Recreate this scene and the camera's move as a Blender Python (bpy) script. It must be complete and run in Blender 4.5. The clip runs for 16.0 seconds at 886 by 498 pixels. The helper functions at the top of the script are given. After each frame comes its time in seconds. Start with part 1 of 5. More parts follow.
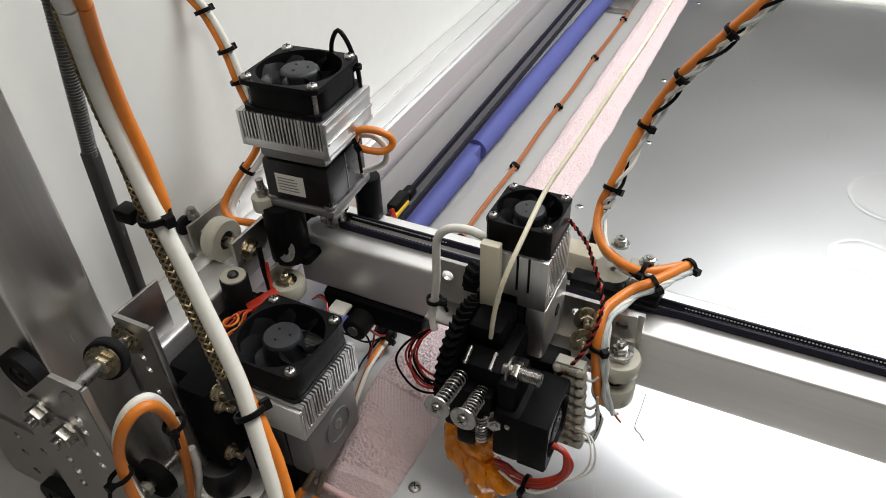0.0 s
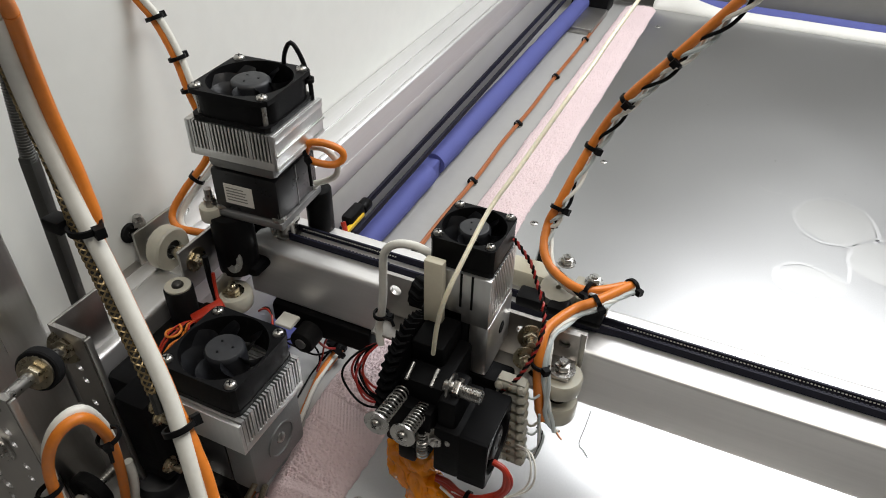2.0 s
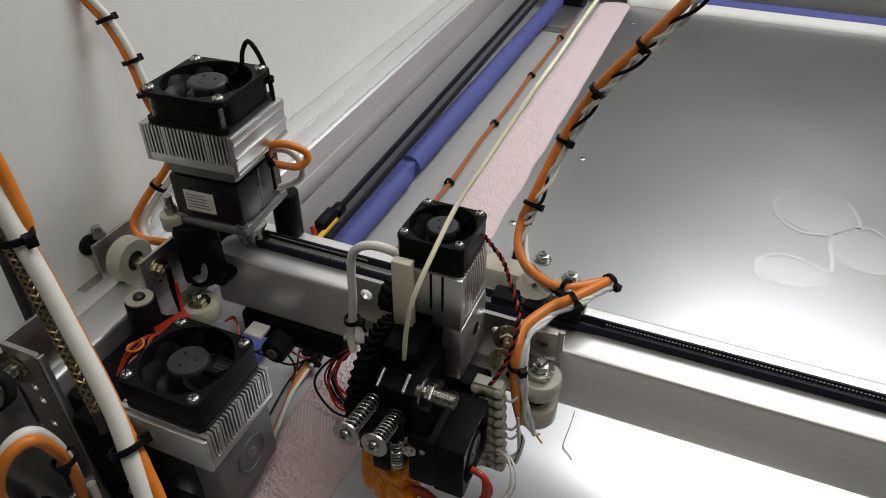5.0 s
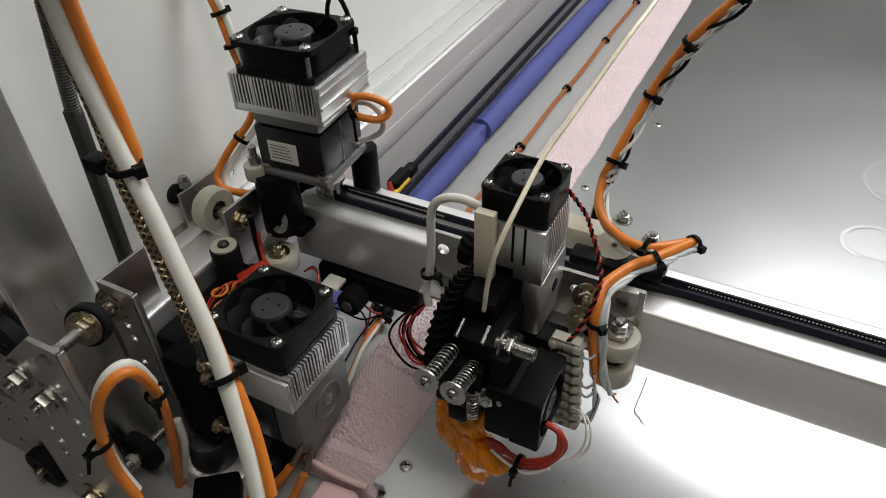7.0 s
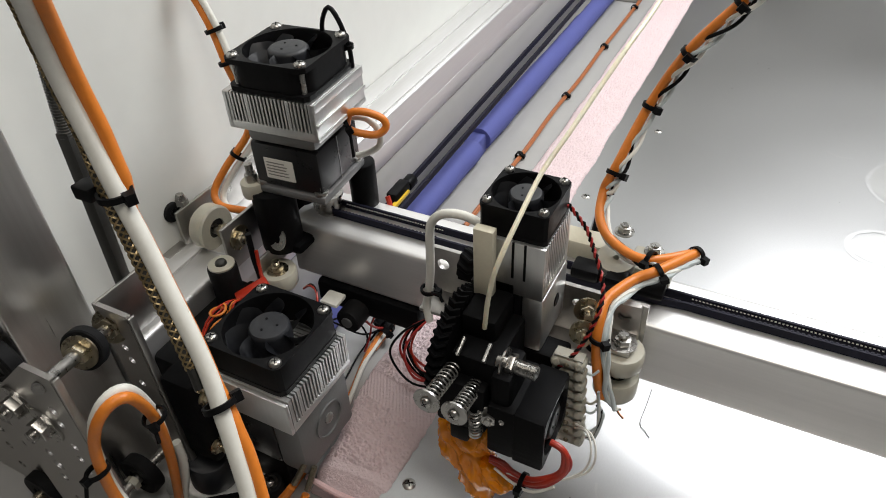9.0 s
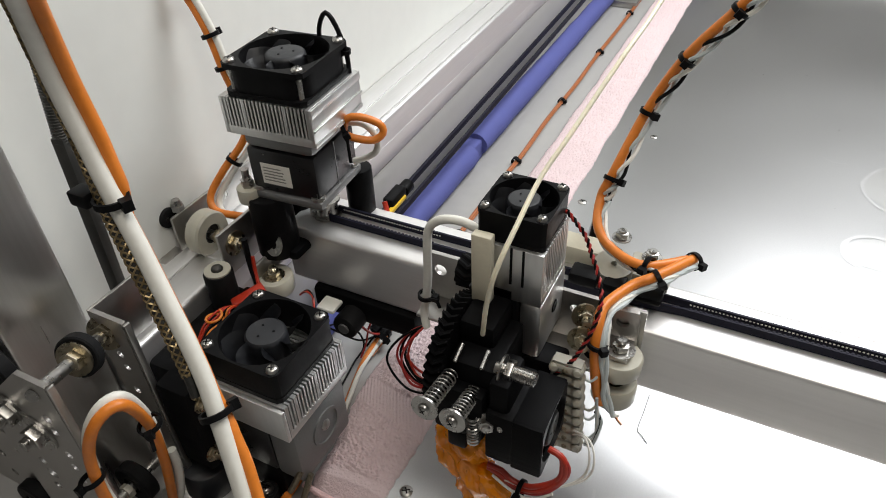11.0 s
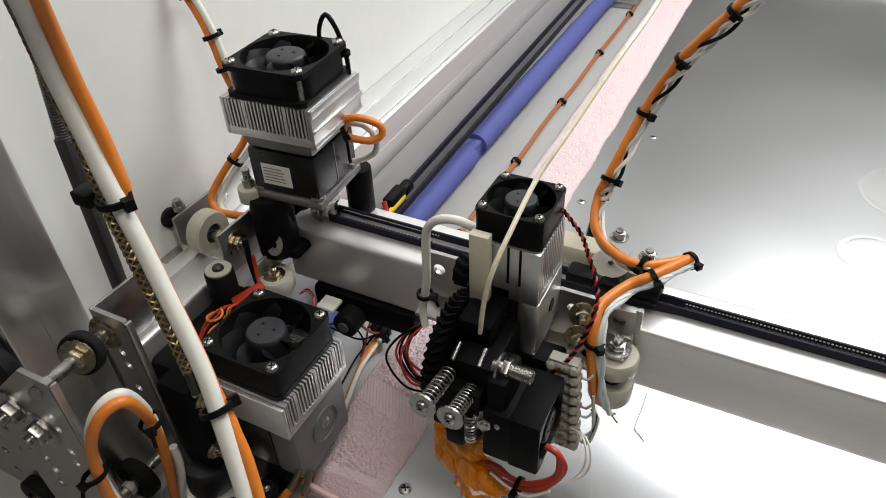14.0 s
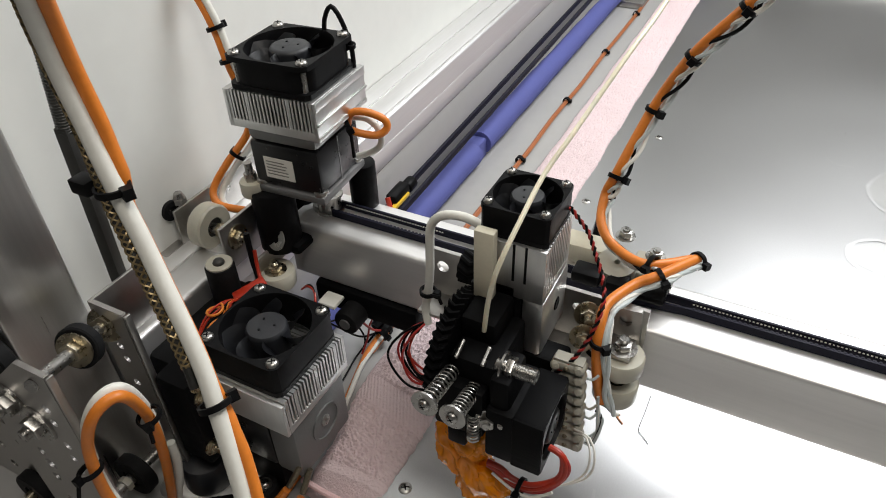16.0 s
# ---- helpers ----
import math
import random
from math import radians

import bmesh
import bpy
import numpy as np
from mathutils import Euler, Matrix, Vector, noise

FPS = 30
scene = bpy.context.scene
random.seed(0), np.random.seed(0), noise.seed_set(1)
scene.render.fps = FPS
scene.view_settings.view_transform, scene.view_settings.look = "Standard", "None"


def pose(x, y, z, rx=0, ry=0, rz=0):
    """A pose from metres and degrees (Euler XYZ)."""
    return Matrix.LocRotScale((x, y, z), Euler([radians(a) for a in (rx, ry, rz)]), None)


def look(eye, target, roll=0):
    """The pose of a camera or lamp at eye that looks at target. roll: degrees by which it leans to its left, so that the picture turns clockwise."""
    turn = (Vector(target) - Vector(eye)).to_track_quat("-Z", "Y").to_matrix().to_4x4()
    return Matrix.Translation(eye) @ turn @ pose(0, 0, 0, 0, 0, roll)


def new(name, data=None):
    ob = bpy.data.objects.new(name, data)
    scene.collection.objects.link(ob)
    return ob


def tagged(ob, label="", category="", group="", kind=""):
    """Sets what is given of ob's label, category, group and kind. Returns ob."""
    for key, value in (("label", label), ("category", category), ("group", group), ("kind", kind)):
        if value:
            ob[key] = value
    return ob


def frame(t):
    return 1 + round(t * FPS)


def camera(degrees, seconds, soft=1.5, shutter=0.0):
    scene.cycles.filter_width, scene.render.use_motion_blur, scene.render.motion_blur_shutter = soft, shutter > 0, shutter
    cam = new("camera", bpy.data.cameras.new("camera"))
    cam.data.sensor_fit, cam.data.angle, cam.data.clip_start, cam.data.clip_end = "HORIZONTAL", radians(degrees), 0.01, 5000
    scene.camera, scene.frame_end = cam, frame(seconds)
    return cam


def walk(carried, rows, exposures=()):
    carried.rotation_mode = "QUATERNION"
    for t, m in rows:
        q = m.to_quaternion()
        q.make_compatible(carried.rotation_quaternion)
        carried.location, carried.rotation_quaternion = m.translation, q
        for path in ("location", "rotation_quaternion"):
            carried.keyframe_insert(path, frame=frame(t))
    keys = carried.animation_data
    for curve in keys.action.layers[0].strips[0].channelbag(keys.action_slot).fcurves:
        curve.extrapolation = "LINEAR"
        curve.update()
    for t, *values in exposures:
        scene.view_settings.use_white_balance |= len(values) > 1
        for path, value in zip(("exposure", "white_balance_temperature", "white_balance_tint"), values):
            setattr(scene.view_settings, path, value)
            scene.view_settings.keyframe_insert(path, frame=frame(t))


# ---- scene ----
cam = camera(65.51, 16.0, soft=1.0)
PATH = [
    (0, (0.0854, -0.2943, 0.4490), (-0.2702, 0.4027, -0.1737), -2.09),
    (0.5, (0.0900, -0.2956, 0.4507), (-0.2569, 0.4026, -0.1755), -1.52),
    (1, (0.0876, -0.2932, 0.4483), (-0.2540, 0.3909, -0.1962), -0.69),
    (1.5, (0.0859, -0.2922, 0.4471), (-0.2350, 0.4157, -0.1822), 0.73),
    (2, (0.0963, -0.2886, 0.4525), (-0.2186, 0.4382, -0.1580), 1.51),
    (2.5, (0.1104, -0.2734, 0.4548), (-0.1760, 0.4929, -0.1203), 1.79),
    (3, (0.1082, -0.2769, 0.4491), (-0.1657, 0.4798, -0.1445), 1.77),
    (3.5, (0.1061, -0.2701, 0.4455), (-0.1683, 0.4920, -0.1410), 1.51),
    (4, (0.1037, -0.2693, 0.4409), (-0.1614, 0.4852, -0.1594), 1.26),
    (4.2, (0.1033, -0.2704, 0.4418), (-0.1725, 0.4764, -0.1634), 0.79),
    (6.3, (0.1013, -0.2766, 0.4363), (-0.2122, 0.4592, -0.1639), -0.14),
    (6.5, (0.1012, -0.2774, 0.4372), (-0.2165, 0.4538, -0.1664), -0.70),
    (7, (0.0917, -0.2866, 0.4297), (-0.2731, 0.3966, -0.2030), -1.65),
    (7.5, (0.0899, -0.2880, 0.4313), (-0.2912, 0.3954, -0.1915), -2.38),
    (8, (0.0912, -0.2789, 0.4272), (-0.2763, 0.4062, -0.2018), -2.21),
    (8.5, (0.0934, -0.2797, 0.4315), (-0.2740, 0.4063, -0.1965), -2.60),
    (9, (0.0900, -0.2783, 0.4313), (-0.2806, 0.4076, -0.1949), -2.78),
    (11.3, (0.0879, -0.2773, 0.4309), (-0.2770, 0.4166, -0.1898), -2.49),
    (11.5, (0.0907, -0.2758, 0.4332), (-0.2720, 0.4187, -0.1882), -2.67),
    (12, (0.0892, -0.2815, 0.4331), (-0.2843, 0.4098, -0.1855), -2.63),
    (12.5, (0.0907, -0.2811, 0.4325), (-0.2813, 0.4113, -0.1857), -2.70),
    (13, (0.0912, -0.2813, 0.4343), (-0.2774, 0.4099, -0.1873), -2.69),
    (13.5, (0.0912, -0.2824, 0.4345), (-0.2833, 0.4060, -0.1866), -2.87),
    (14, (0.0912, -0.2801, 0.4333), (-0.2764, 0.4123, -0.1875), -2.50),
    (14.5, (0.0916, -0.2809, 0.4303), (-0.2986, 0.4133, -0.1746), -2.04),
    (15, (0.0903, -0.2809, 0.4298), (-0.2901, 0.4133, -0.1814), -2.02),
    (15.5, (0.0894, -0.2788, 0.4283), (-0.2822, 0.4153, -0.1883), -1.87),
    (16, (0.0881, -0.2776, 0.4278), (-0.2816, 0.4136, -0.1930), -1.86),
]
walk(cam, [(t, look(eye, target, roll)) for t, eye, target, roll in PATH],
     exposures=((0, 0), (1, 0), (2, -0.12), (2.5, -0.25), (3, -0.4), (3.5, -0.56), (4.2, -0.62), (6.5, -0.6), (7, -0.38), (7.5, -0.06), (8, 0), (16, 0)))

# ---- light ----
world = bpy.data.worlds.new("world")
scene.world = world
world.use_nodes = True
world.node_tree.nodes["Background"].inputs[0].default_value = (0.75, 0.8, 0.9, 1)
world.node_tree.nodes["Background"].inputs[1].default_value = 0.25
scene.view_settings.exposure = 0.0


def area_lamp(name, eye, target, sx, sy, watts, colour):
    data = bpy.data.lights.new(name, "AREA")
    data.shape, data.size, data.size_y = "RECTANGLE", sx, sy
    data.energy, data.color = watts, colour
    ob = new(name, data)
    ob.matrix_world = look(eye, target)
    return ob


area_lamp("unseen_overhead_lamp", (0.46, 0.98, 1.28), (0.2, 0.25, 0.0), 0.75, 0.85, 24.5, (0.97, 0.985, 1.0))
# warm fill added to brighten the near towel and front faces, no known fitting
area_lamp("unseen_overhead_lamp", (0.32, -0.30, 1.35), (-0.08, 0.0, 0.0), 0.5, 0.5, 6.3, (1.0, 0.94, 0.86))


# ---- materials ----
def mat(name, colour, rough=0.5, metal=0.0, grain=0.0, scale=200.0, bump=0.0, stretch=(1, 1, 1), second=None, coat=0.0, spread=0.08,
        trans=0.0, sub=0.0, alpha=1.0, blotch=9.0, rough_var=0.1, bump_dist=0.0006, spec=0.5):
    """A node material: two noises vary the colour and the roughness, a third gives relief."""
    m = bpy.data.materials.new(name)
    m.use_nodes = True
    nt = m.node_tree
    b = nt.nodes["Principled BSDF"]
    tc = nt.nodes.new("ShaderNodeTexCoord")
    mp = nt.nodes.new("ShaderNodeMapping")
    mp.inputs["Scale"].default_value = stretch
    nt.links.new(tc.outputs["Object"], mp.inputs[0])
    fine, big = nt.nodes.new("ShaderNodeTexNoise"), nt.nodes.new("ShaderNodeTexNoise")
    fine.inputs["Scale"].default_value, fine.inputs["Detail"].default_value = scale, 4.0
    big.inputs["Scale"].default_value, big.inputs["Detail"].default_value = blotch, 5.0
    nt.links.new(mp.outputs[0], fine.inputs["Vector"])
    nt.links.new(tc.outputs["Object"], big.inputs["Vector"])
    add = nt.nodes.new("ShaderNodeMath")
    add.operation = "ADD"
    nt.links.new(fine.outputs[0], add.inputs[0])
    nt.links.new(big.outputs[0], add.inputs[1])
    ramp = nt.nodes.new("ShaderNodeMapRange")
    ramp.inputs["From Min"].default_value, ramp.inputs["From Max"].default_value = 0.6, 1.4
    nt.links.new(add.outputs[0], ramp.inputs["Value"])
    mix = nt.nodes.new("ShaderNodeMix")
    mix.data_type = "RGBA"
    nt.links.new(ramp.outputs[0], mix.inputs[0])
    lo = second or tuple(c * (1 - spread) for c in colour)
    hi = tuple(min(1.0, c * (1 + spread)) for c in colour)
    mix.inputs[6].default_value, mix.inputs[7].default_value = (*lo, 1), (*hi, 1)
    nt.links.new(mix.outputs[2], b.inputs["Base Color"])
    rr = nt.nodes.new("ShaderNodeMapRange")
    rr.inputs["From Min"].default_value, rr.inputs["From Max"].default_value = 0.6, 1.4
    rr.inputs["To Min"].default_value, rr.inputs["To Max"].default_value = max(0.03, rough - rough_var), min(1, rough + rough_var)
    nt.links.new(add.outputs[0], rr.inputs["Value"])
    nt.links.new(rr.outputs[0], b.inputs["Roughness"])
    b.inputs["Metallic"].default_value = metal
    b.inputs["Coat Weight"].default_value = coat
    b.inputs["Transmission Weight"].default_value = trans
    b.inputs["Subsurface Weight"].default_value = sub
    b.inputs["Subsurface Radius"].default_value = (0.004, 0.003, 0.002)
    b.inputs["Alpha"].default_value = alpha
    b.inputs["Specular IOR Level"].default_value = spec
    if bump:
        bp = nt.nodes.new("ShaderNodeBump")
        bp.inputs["Strength"].default_value, bp.inputs["Distance"].default_value = bump, bump_dist
        nt.links.new(fine.outputs[0], bp.inputs["Height"])
        nt.links.new(bp.outputs[0], b.inputs["Normal"])
    return m


M = dict(
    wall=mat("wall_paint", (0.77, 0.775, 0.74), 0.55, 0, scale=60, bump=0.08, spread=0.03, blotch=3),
    # unseen surround, coloured dark so that bare metal reflects dimness
    dark_surround=mat("dark_surround_paint", (0.16, 0.155, 0.15), 0.6, 0, scale=60, bump=0.08, spread=0.05, blotch=3),
    # light grey wall coloured darker, as if weakly lit, to dim the far bed
    dim_farwall=mat("dimmed_far_wall_paint", (0.23, 0.225, 0.205), 0.6, 0, scale=60, bump=0.08, spread=0.05, blotch=3),
    panel=mat("panel_paint", (0.44, 0.43, 0.415), 0.5, 0, scale=90, bump=0.05, spread=0.05, blotch=6),
    base=mat("base_paint", (0.38, 0.375, 0.365), 0.4, 0, scale=90, bump=0.05, spread=0.05, blotch=6),
    bed=mat("bed_aluminium", (0.545, 0.547, 0.552), 0.345, 1.0, scale=900, bump=0.0, stretch=(1, 0.5, 1), spread=0.05, blotch=4, rough_var=0.045),
    alu=mat("mill_aluminium", (0.80, 0.79, 0.78), 0.40, 0.72, scale=420, bump=0.012, stretch=(0.04, 1, 1), spread=0.05, blotch=9, rough_var=0.04),
    aluy=mat("rail_aluminium", (0.76, 0.755, 0.75), 0.45, 0.85, scale=420, bump=0.02, stretch=(1, 0.03, 1), spread=0.04, blotch=10, rough_var=0.05),
    aluz=mat("post_aluminium", (0.70, 0.69, 0.67), 0.34, 1.0, scale=420, bump=0.05, stretch=(1, 1, 0.03), spread=0.08, blotch=10),
    plate=mat("plate_aluminium", (0.46, 0.445, 0.425), 0.38, 1.0, scale=260, bump=0.08, spread=0.1, blotch=30),
    sink=mat("heatsink_aluminium", (0.68, 0.68, 0.67), 0.42, 1.0, scale=500, bump=0.02, stretch=(1, 1, 0.15), spread=0.08, blotch=40),
    cast=mat("cast_cap", (0.22, 0.22, 0.22), 0.5, 0.7, scale=700, bump=0.2, spread=0.1, blotch=40),
    steel=mat("zinc_steel", (0.41, 0.40, 0.38), 0.30, 1.0, scale=300, bump=0.05, spread=0.15, blotch=120),
    brass=mat("tinned_brass_strand", (0.34, 0.26, 0.14), 0.4, 0.9, scale=600, bump=0.2, spread=0.25, blotch=200),
    yzinc=mat("yellow_zinc_steel", (0.44, 0.39, 0.29), 0.3, 1.0, scale=300, bump=0.05, spread=0.2, blotch=150),
    rod=mat("dull_threaded_steel", (0.075, 0.074, 0.070), 0.45, 0.9, scale=300, bump=0.1, spread=0.15, blotch=60),
    black=mat("black_plastic", (0.0055, 0.0055, 0.006), 0.42, 0, scale=300, bump=0.06, spread=0.3, blotch=60, spec=0.08),
    printed=mat("black_printed_plastic", (0.0035, 0.0035, 0.004), 0.55, 0, scale=900, bump=0.2, stretch=(0.05, 0.05, 1), spread=0.3, blotch=60, spec=0.07),
    rotor=mat("fan_rotor_plastic", (0.013, 0.014, 0.017), 0.45, 0, scale=300, bump=0.04, spread=0.25, blotch=60),
    motor=mat("motor_black_enamel", (0.007, 0.007, 0.008), 0.33, 0, scale=500, bump=0.01, spread=0.3, blotch=60, spec=0.4),
    belt=mat("belt_blue_black", (0.013, 0.013, 0.024), 0.5, 0, scale=500, bump=0.1, spread=0.3, blotch=90, spec=0.12),
    rubber=mat("black_rubber", (0.012, 0.012, 0.0125), 0.55, 0, scale=500, bump=0.1, spread=0.3, blotch=90, spec=0.07),
    nylon=mat("white_nylon", (0.46, 0.44, 0.365), 0.4, 0, scale=200, bump=0.05, spread=0.08, blotch=80, sub=0.15),
    clear=mat("clear_nylon", (0.46, 0.44, 0.37), 0.35, 0, scale=200, bump=0.06, spread=0.1, blotch=90, sub=0.2, trans=0.25),
    beige=mat("beige_plastic", (0.60, 0.56, 0.44), 0.5, 0, scale=400, bump=0.1, spread=0.06, blotch=60),
    orange=mat("orange_sheath", (0.67, 0.195, 0.02), 0.42, 0, scale=300, bump=0.06, spread=0.12, blotch=60),
    brown=mat("brown_orange_wire", (0.36, 0.12, 0.04), 0.45, 0, scale=300, bump=0.06, spread=0.15, blotch=40),
    white=mat("white_sheath", (0.74, 0.73, 0.67), 0.45, 0, scale=300, bump=0.06, spread=0.06, blotch=60),
    grey=mat("grey_sheath", (0.50, 0.55, 0.55), 0.45, 0, scale=300, bump=0.06, spread=0.08, blotch=60),
    red=mat("red_wire", (0.36, 0.02, 0.015), 0.4, 0, scale=300, bump=0.05, spread=0.15, blotch=60),
    redsleeve=mat("red_sleeve", (0.42, 0.030, 0.012), 0.35, 0, scale=300, bump=0.05, spread=0.15, blotch=60),
    braid=mat("tinned_braid", (0.20, 0.17, 0.12), 0.4, 0.8, scale=900, bump=0.6, spread=0.5, blotch=90),
    filament=mat("natural_filament", (0.80, 0.75, 0.58), 0.3, 0, scale=200, bump=0.0, spread=0.04, blotch=60, sub=0.2),
    towel=mat("pink_terry", (0.75, 0.605, 0.615), 0.95, 0, scale=1100, bump=0.7, spread=0.05, blotch=14, bump_dist=0.0015),
    towelband=mat("pink_woven_band", (0.82, 0.57, 0.57), 0.9, 0, scale=1200, bump=0.6, stretch=(1, 0.25, 1), spread=0.1, blotch=40),
    cloth=mat("white_cloth", (0.75, 0.74, 0.70), 0.95, 0, scale=500, bump=0.5, spread=0.05, blotch=30),
    foam=mat("blue_foam", (0.088, 0.102, 0.32), 0.8, 0, scale=700, bump=0.15, spread=0.08, blotch=30),
    kapton=mat("amber_film", (0.88, 0.27, 0.003), 0.12, 0, scale=90, bump=0.03, spread=0.22, blotch=60, trans=0.1, bump_dist=0.002, coat=0.25, spec=0.4),
    label=mat("paper_label", (0.72, 0.70, 0.64), 0.55, 0, scale=200, bump=0.02, spread=0.03, blotch=60),
    ink=mat("label_ink", (0.20, 0.19, 0.17), 0.6, 0, scale=300, spread=0.1, blotch=60),
    yellow=mat("yellow_plastic", (0.75, 0.48, 0.03), 0.4, 0, scale=200, bump=0.05, spread=0.1, blotch=60),
    dust=mat("dried_glue", (0.575, 0.575, 0.575), 0.395, 1.0, scale=120, spread=0.05, blotch=9, rough_var=0.04),
    film=mat("glue_film", (0.555, 0.555, 0.55), 0.365, 1.0, scale=160, spread=0.01, blotch=5, rough_var=0.02),
    copper=mat("bare_copper", (0.62, 0.30, 0.16), 0.35, 1.0, scale=300, bump=0.1, spread=0.1, blotch=90),
)


# ---- helpers for meshes ----
from mathutils.geometry import tessellate_polygon


def box(bm, lo, hi, bevel=0.0, seg=2):
    lo, hi = Vector(lo), Vector(hi)
    r = bmesh.ops.create_cube(bm, size=1.0, matrix=Matrix.Translation((lo + hi) / 2) @ Matrix.Diagonal((*(hi - lo), 1)))
    if bevel:
        vs = set(r["verts"])
        es = [e for e in bm.edges if e.verts[0] in vs and e.verts[1] in vs]
        bmesh.ops.bevel(bm, geom=es, offset=bevel, segments=seg, profile=0.5, affect="EDGES")
    return bm


def frame_of(p0, p1):
    d = Vector(p1) - Vector(p0)
    return Matrix.Translation((Vector(p0) + Vector(p1)) / 2) @ d.to_track_quat("Z", "Y").to_matrix().to_4x4(), d.length


def cyl(bm, p0, p1, r, r2=None, seg=24, bevel=0.0):
    m, n = frame_of(p0, p1)
    res = bmesh.ops.create_cone(bm, cap_ends=True, segments=seg, radius1=r, radius2=r if r2 is None else r2, depth=n, matrix=m)
    if bevel:
        vs = set(res["verts"])
        es = [e for e in bm.edges if e.verts[0] in vs and e.verts[1] in vs and any(len(f.verts) > 4 for f in e.link_faces)]
        bmesh.ops.bevel(bm, geom=es, offset=bevel, segments=2, profile=0.5, affect="EDGES")
    return bm


def lathe(bm, p0, axis, profile, seg=32):
    """Turns (radius, height) pairs round an axis from p0; the profile closes on itself."""
    q = Vector(axis).to_track_quat("Z", "Y").to_matrix()
    rings = []
    for k in range(seg):
        a = 2 * math.pi * k / seg
        rings.append([bm.verts.new(Vector(p0) + q @ Vector((r * math.cos(a), r * math.sin(a), h))) for r, h in profile])
    n = len(profile)
    for k in range(seg):
        a, b = rings[k], rings[(k + 1) % seg]
        for i in range(n):
            j = (i + 1) % n
            bm.faces.new((a[i], b[i], b[j], a[j]))
    return bm


def smooth_path(pts, step=0.003):
    pts = [Vector(p) for p in pts]
    out = []
    for i in range(len(pts) - 1):
        p0, p1, p2, p3 = pts[max(i - 1, 0)], pts[i], pts[i + 1], pts[min(i + 2, len(pts) - 1)]
        n = max(3, int((p2 - p1).length / step))
        for k in range(n):
            t = k / n
            out.append(0.5 * ((2 * p1) + (p2 - p0) * t + (2 * p0 - 5 * p1 + 4 * p2 - p3) * t * t + (3 * p1 - p0 - 3 * p2 + p3) * t ** 3))
    out.append(pts[-1])
    return out


def sweep(bm, path, r, seg=12, taper=None):
    """A tube along a list of points."""
    path = [Vector(p) for p in path]
    up = Vector((0.31, 0.17, 0.93))
    prev = None
    n = len(path)
    rings = []
    for i, p in enumerate(path):
        d = (path[min(i + 1, n - 1)] - path[max(i - 1, 0)]).normalized()
        side = d.cross(up).normalized() if prev is None else (prev - d * prev.dot(d)).normalized()
        prev = side
        other = d.cross(side)
        rr = r if taper is None else r * taper(i / max(1, n - 1))
        rings.append([bm.verts.new(p + rr * (math.cos(2 * math.pi * k / seg) * side + math.sin(2 * math.pi * k / seg) * other)) for k in range(seg)])
    for a, b in zip(rings, rings[1:]):
        for k in range(seg):
            bm.faces.new((a[k], a[(k + 1) % seg], b[(k + 1) % seg], b[k]))
    bm.faces.new(rings[0][::-1])
    bm.faces.new(rings[-1])
    return bm


def hexnut(bm, p0, p1, r):
    return cyl(bm, p0, p1, r, seg=6, bevel=r * 0.08)


def helix(p0, p1, r, turns, per=14):
    m, n = frame_of(p0, p1)
    return [m @ Vector((r * math.cos(2 * math.pi * k / per), r * math.sin(2 * math.pi * k / per), -n / 2 + n * k / (turns * per))) for k in range(int(turns * per) + 1)]


def thing(name, base, label, category, group="", kind=""):
    ob = new(name)
    ob.empty_display_size = 0.01
    ob.location = base
    return tagged(ob, label, category, group, kind)


def root_place(ob):
    p = Vector((0, 0, 0))
    while ob is not None:
        p += ob.location
        ob = ob.parent
    return p


def part(name, bm, material, parent=None, label="", smooth=35):
    """Links a bmesh, drawn in world places, as one mesh object."""
    if parent is not None:
        bmesh.ops.translate(bm, verts=bm.verts, vec=-root_place(parent))
    bmesh.ops.recalc_face_normals(bm, faces=bm.faces)
    me = bpy.data.meshes.new(name)
    for f in bm.faces:
        f.smooth = True
    lim = radians(smooth)
    for e in bm.edges:
        if len(e.link_faces) == 2 and e.calc_face_angle(0) > lim:
            e.smooth = False
    bm.to_mesh(me)
    bm.free()
    me.materials.append(M[material])
    ob = new(name, me)
    ob.parent = parent
    if label:
        ob["label"] = label
    return ob


def solid(name, bm, material, label, category, group="", kind="", smooth=35):
    """A thing that is one mesh."""
    vs = [v.co for v in bm.verts]
    base = Vector((sum(v.x for v in vs) / len(vs), sum(v.y for v in vs) / len(vs), min(v.z for v in vs)))
    bmesh.ops.translate(bm, verts=bm.verts, vec=-base)
    ob = part(name, bm, material, None, smooth=smooth)
    ob.location = base
    return tagged(ob, label, category, group, kind)


B = bmesh.new


def box_at(m, lo, hi, bevel=0.0):
    bm = box(B(), lo, hi, bevel)
    bmesh.ops.transform(bm, matrix=m, verts=bm.verts)
    return bm


# ---- the setting ----
def slab(name, lo, hi, material, label, category, bevel=0.0):
    return solid(name, box(B(), lo, hi, bevel), material, label, category, kind="structure")


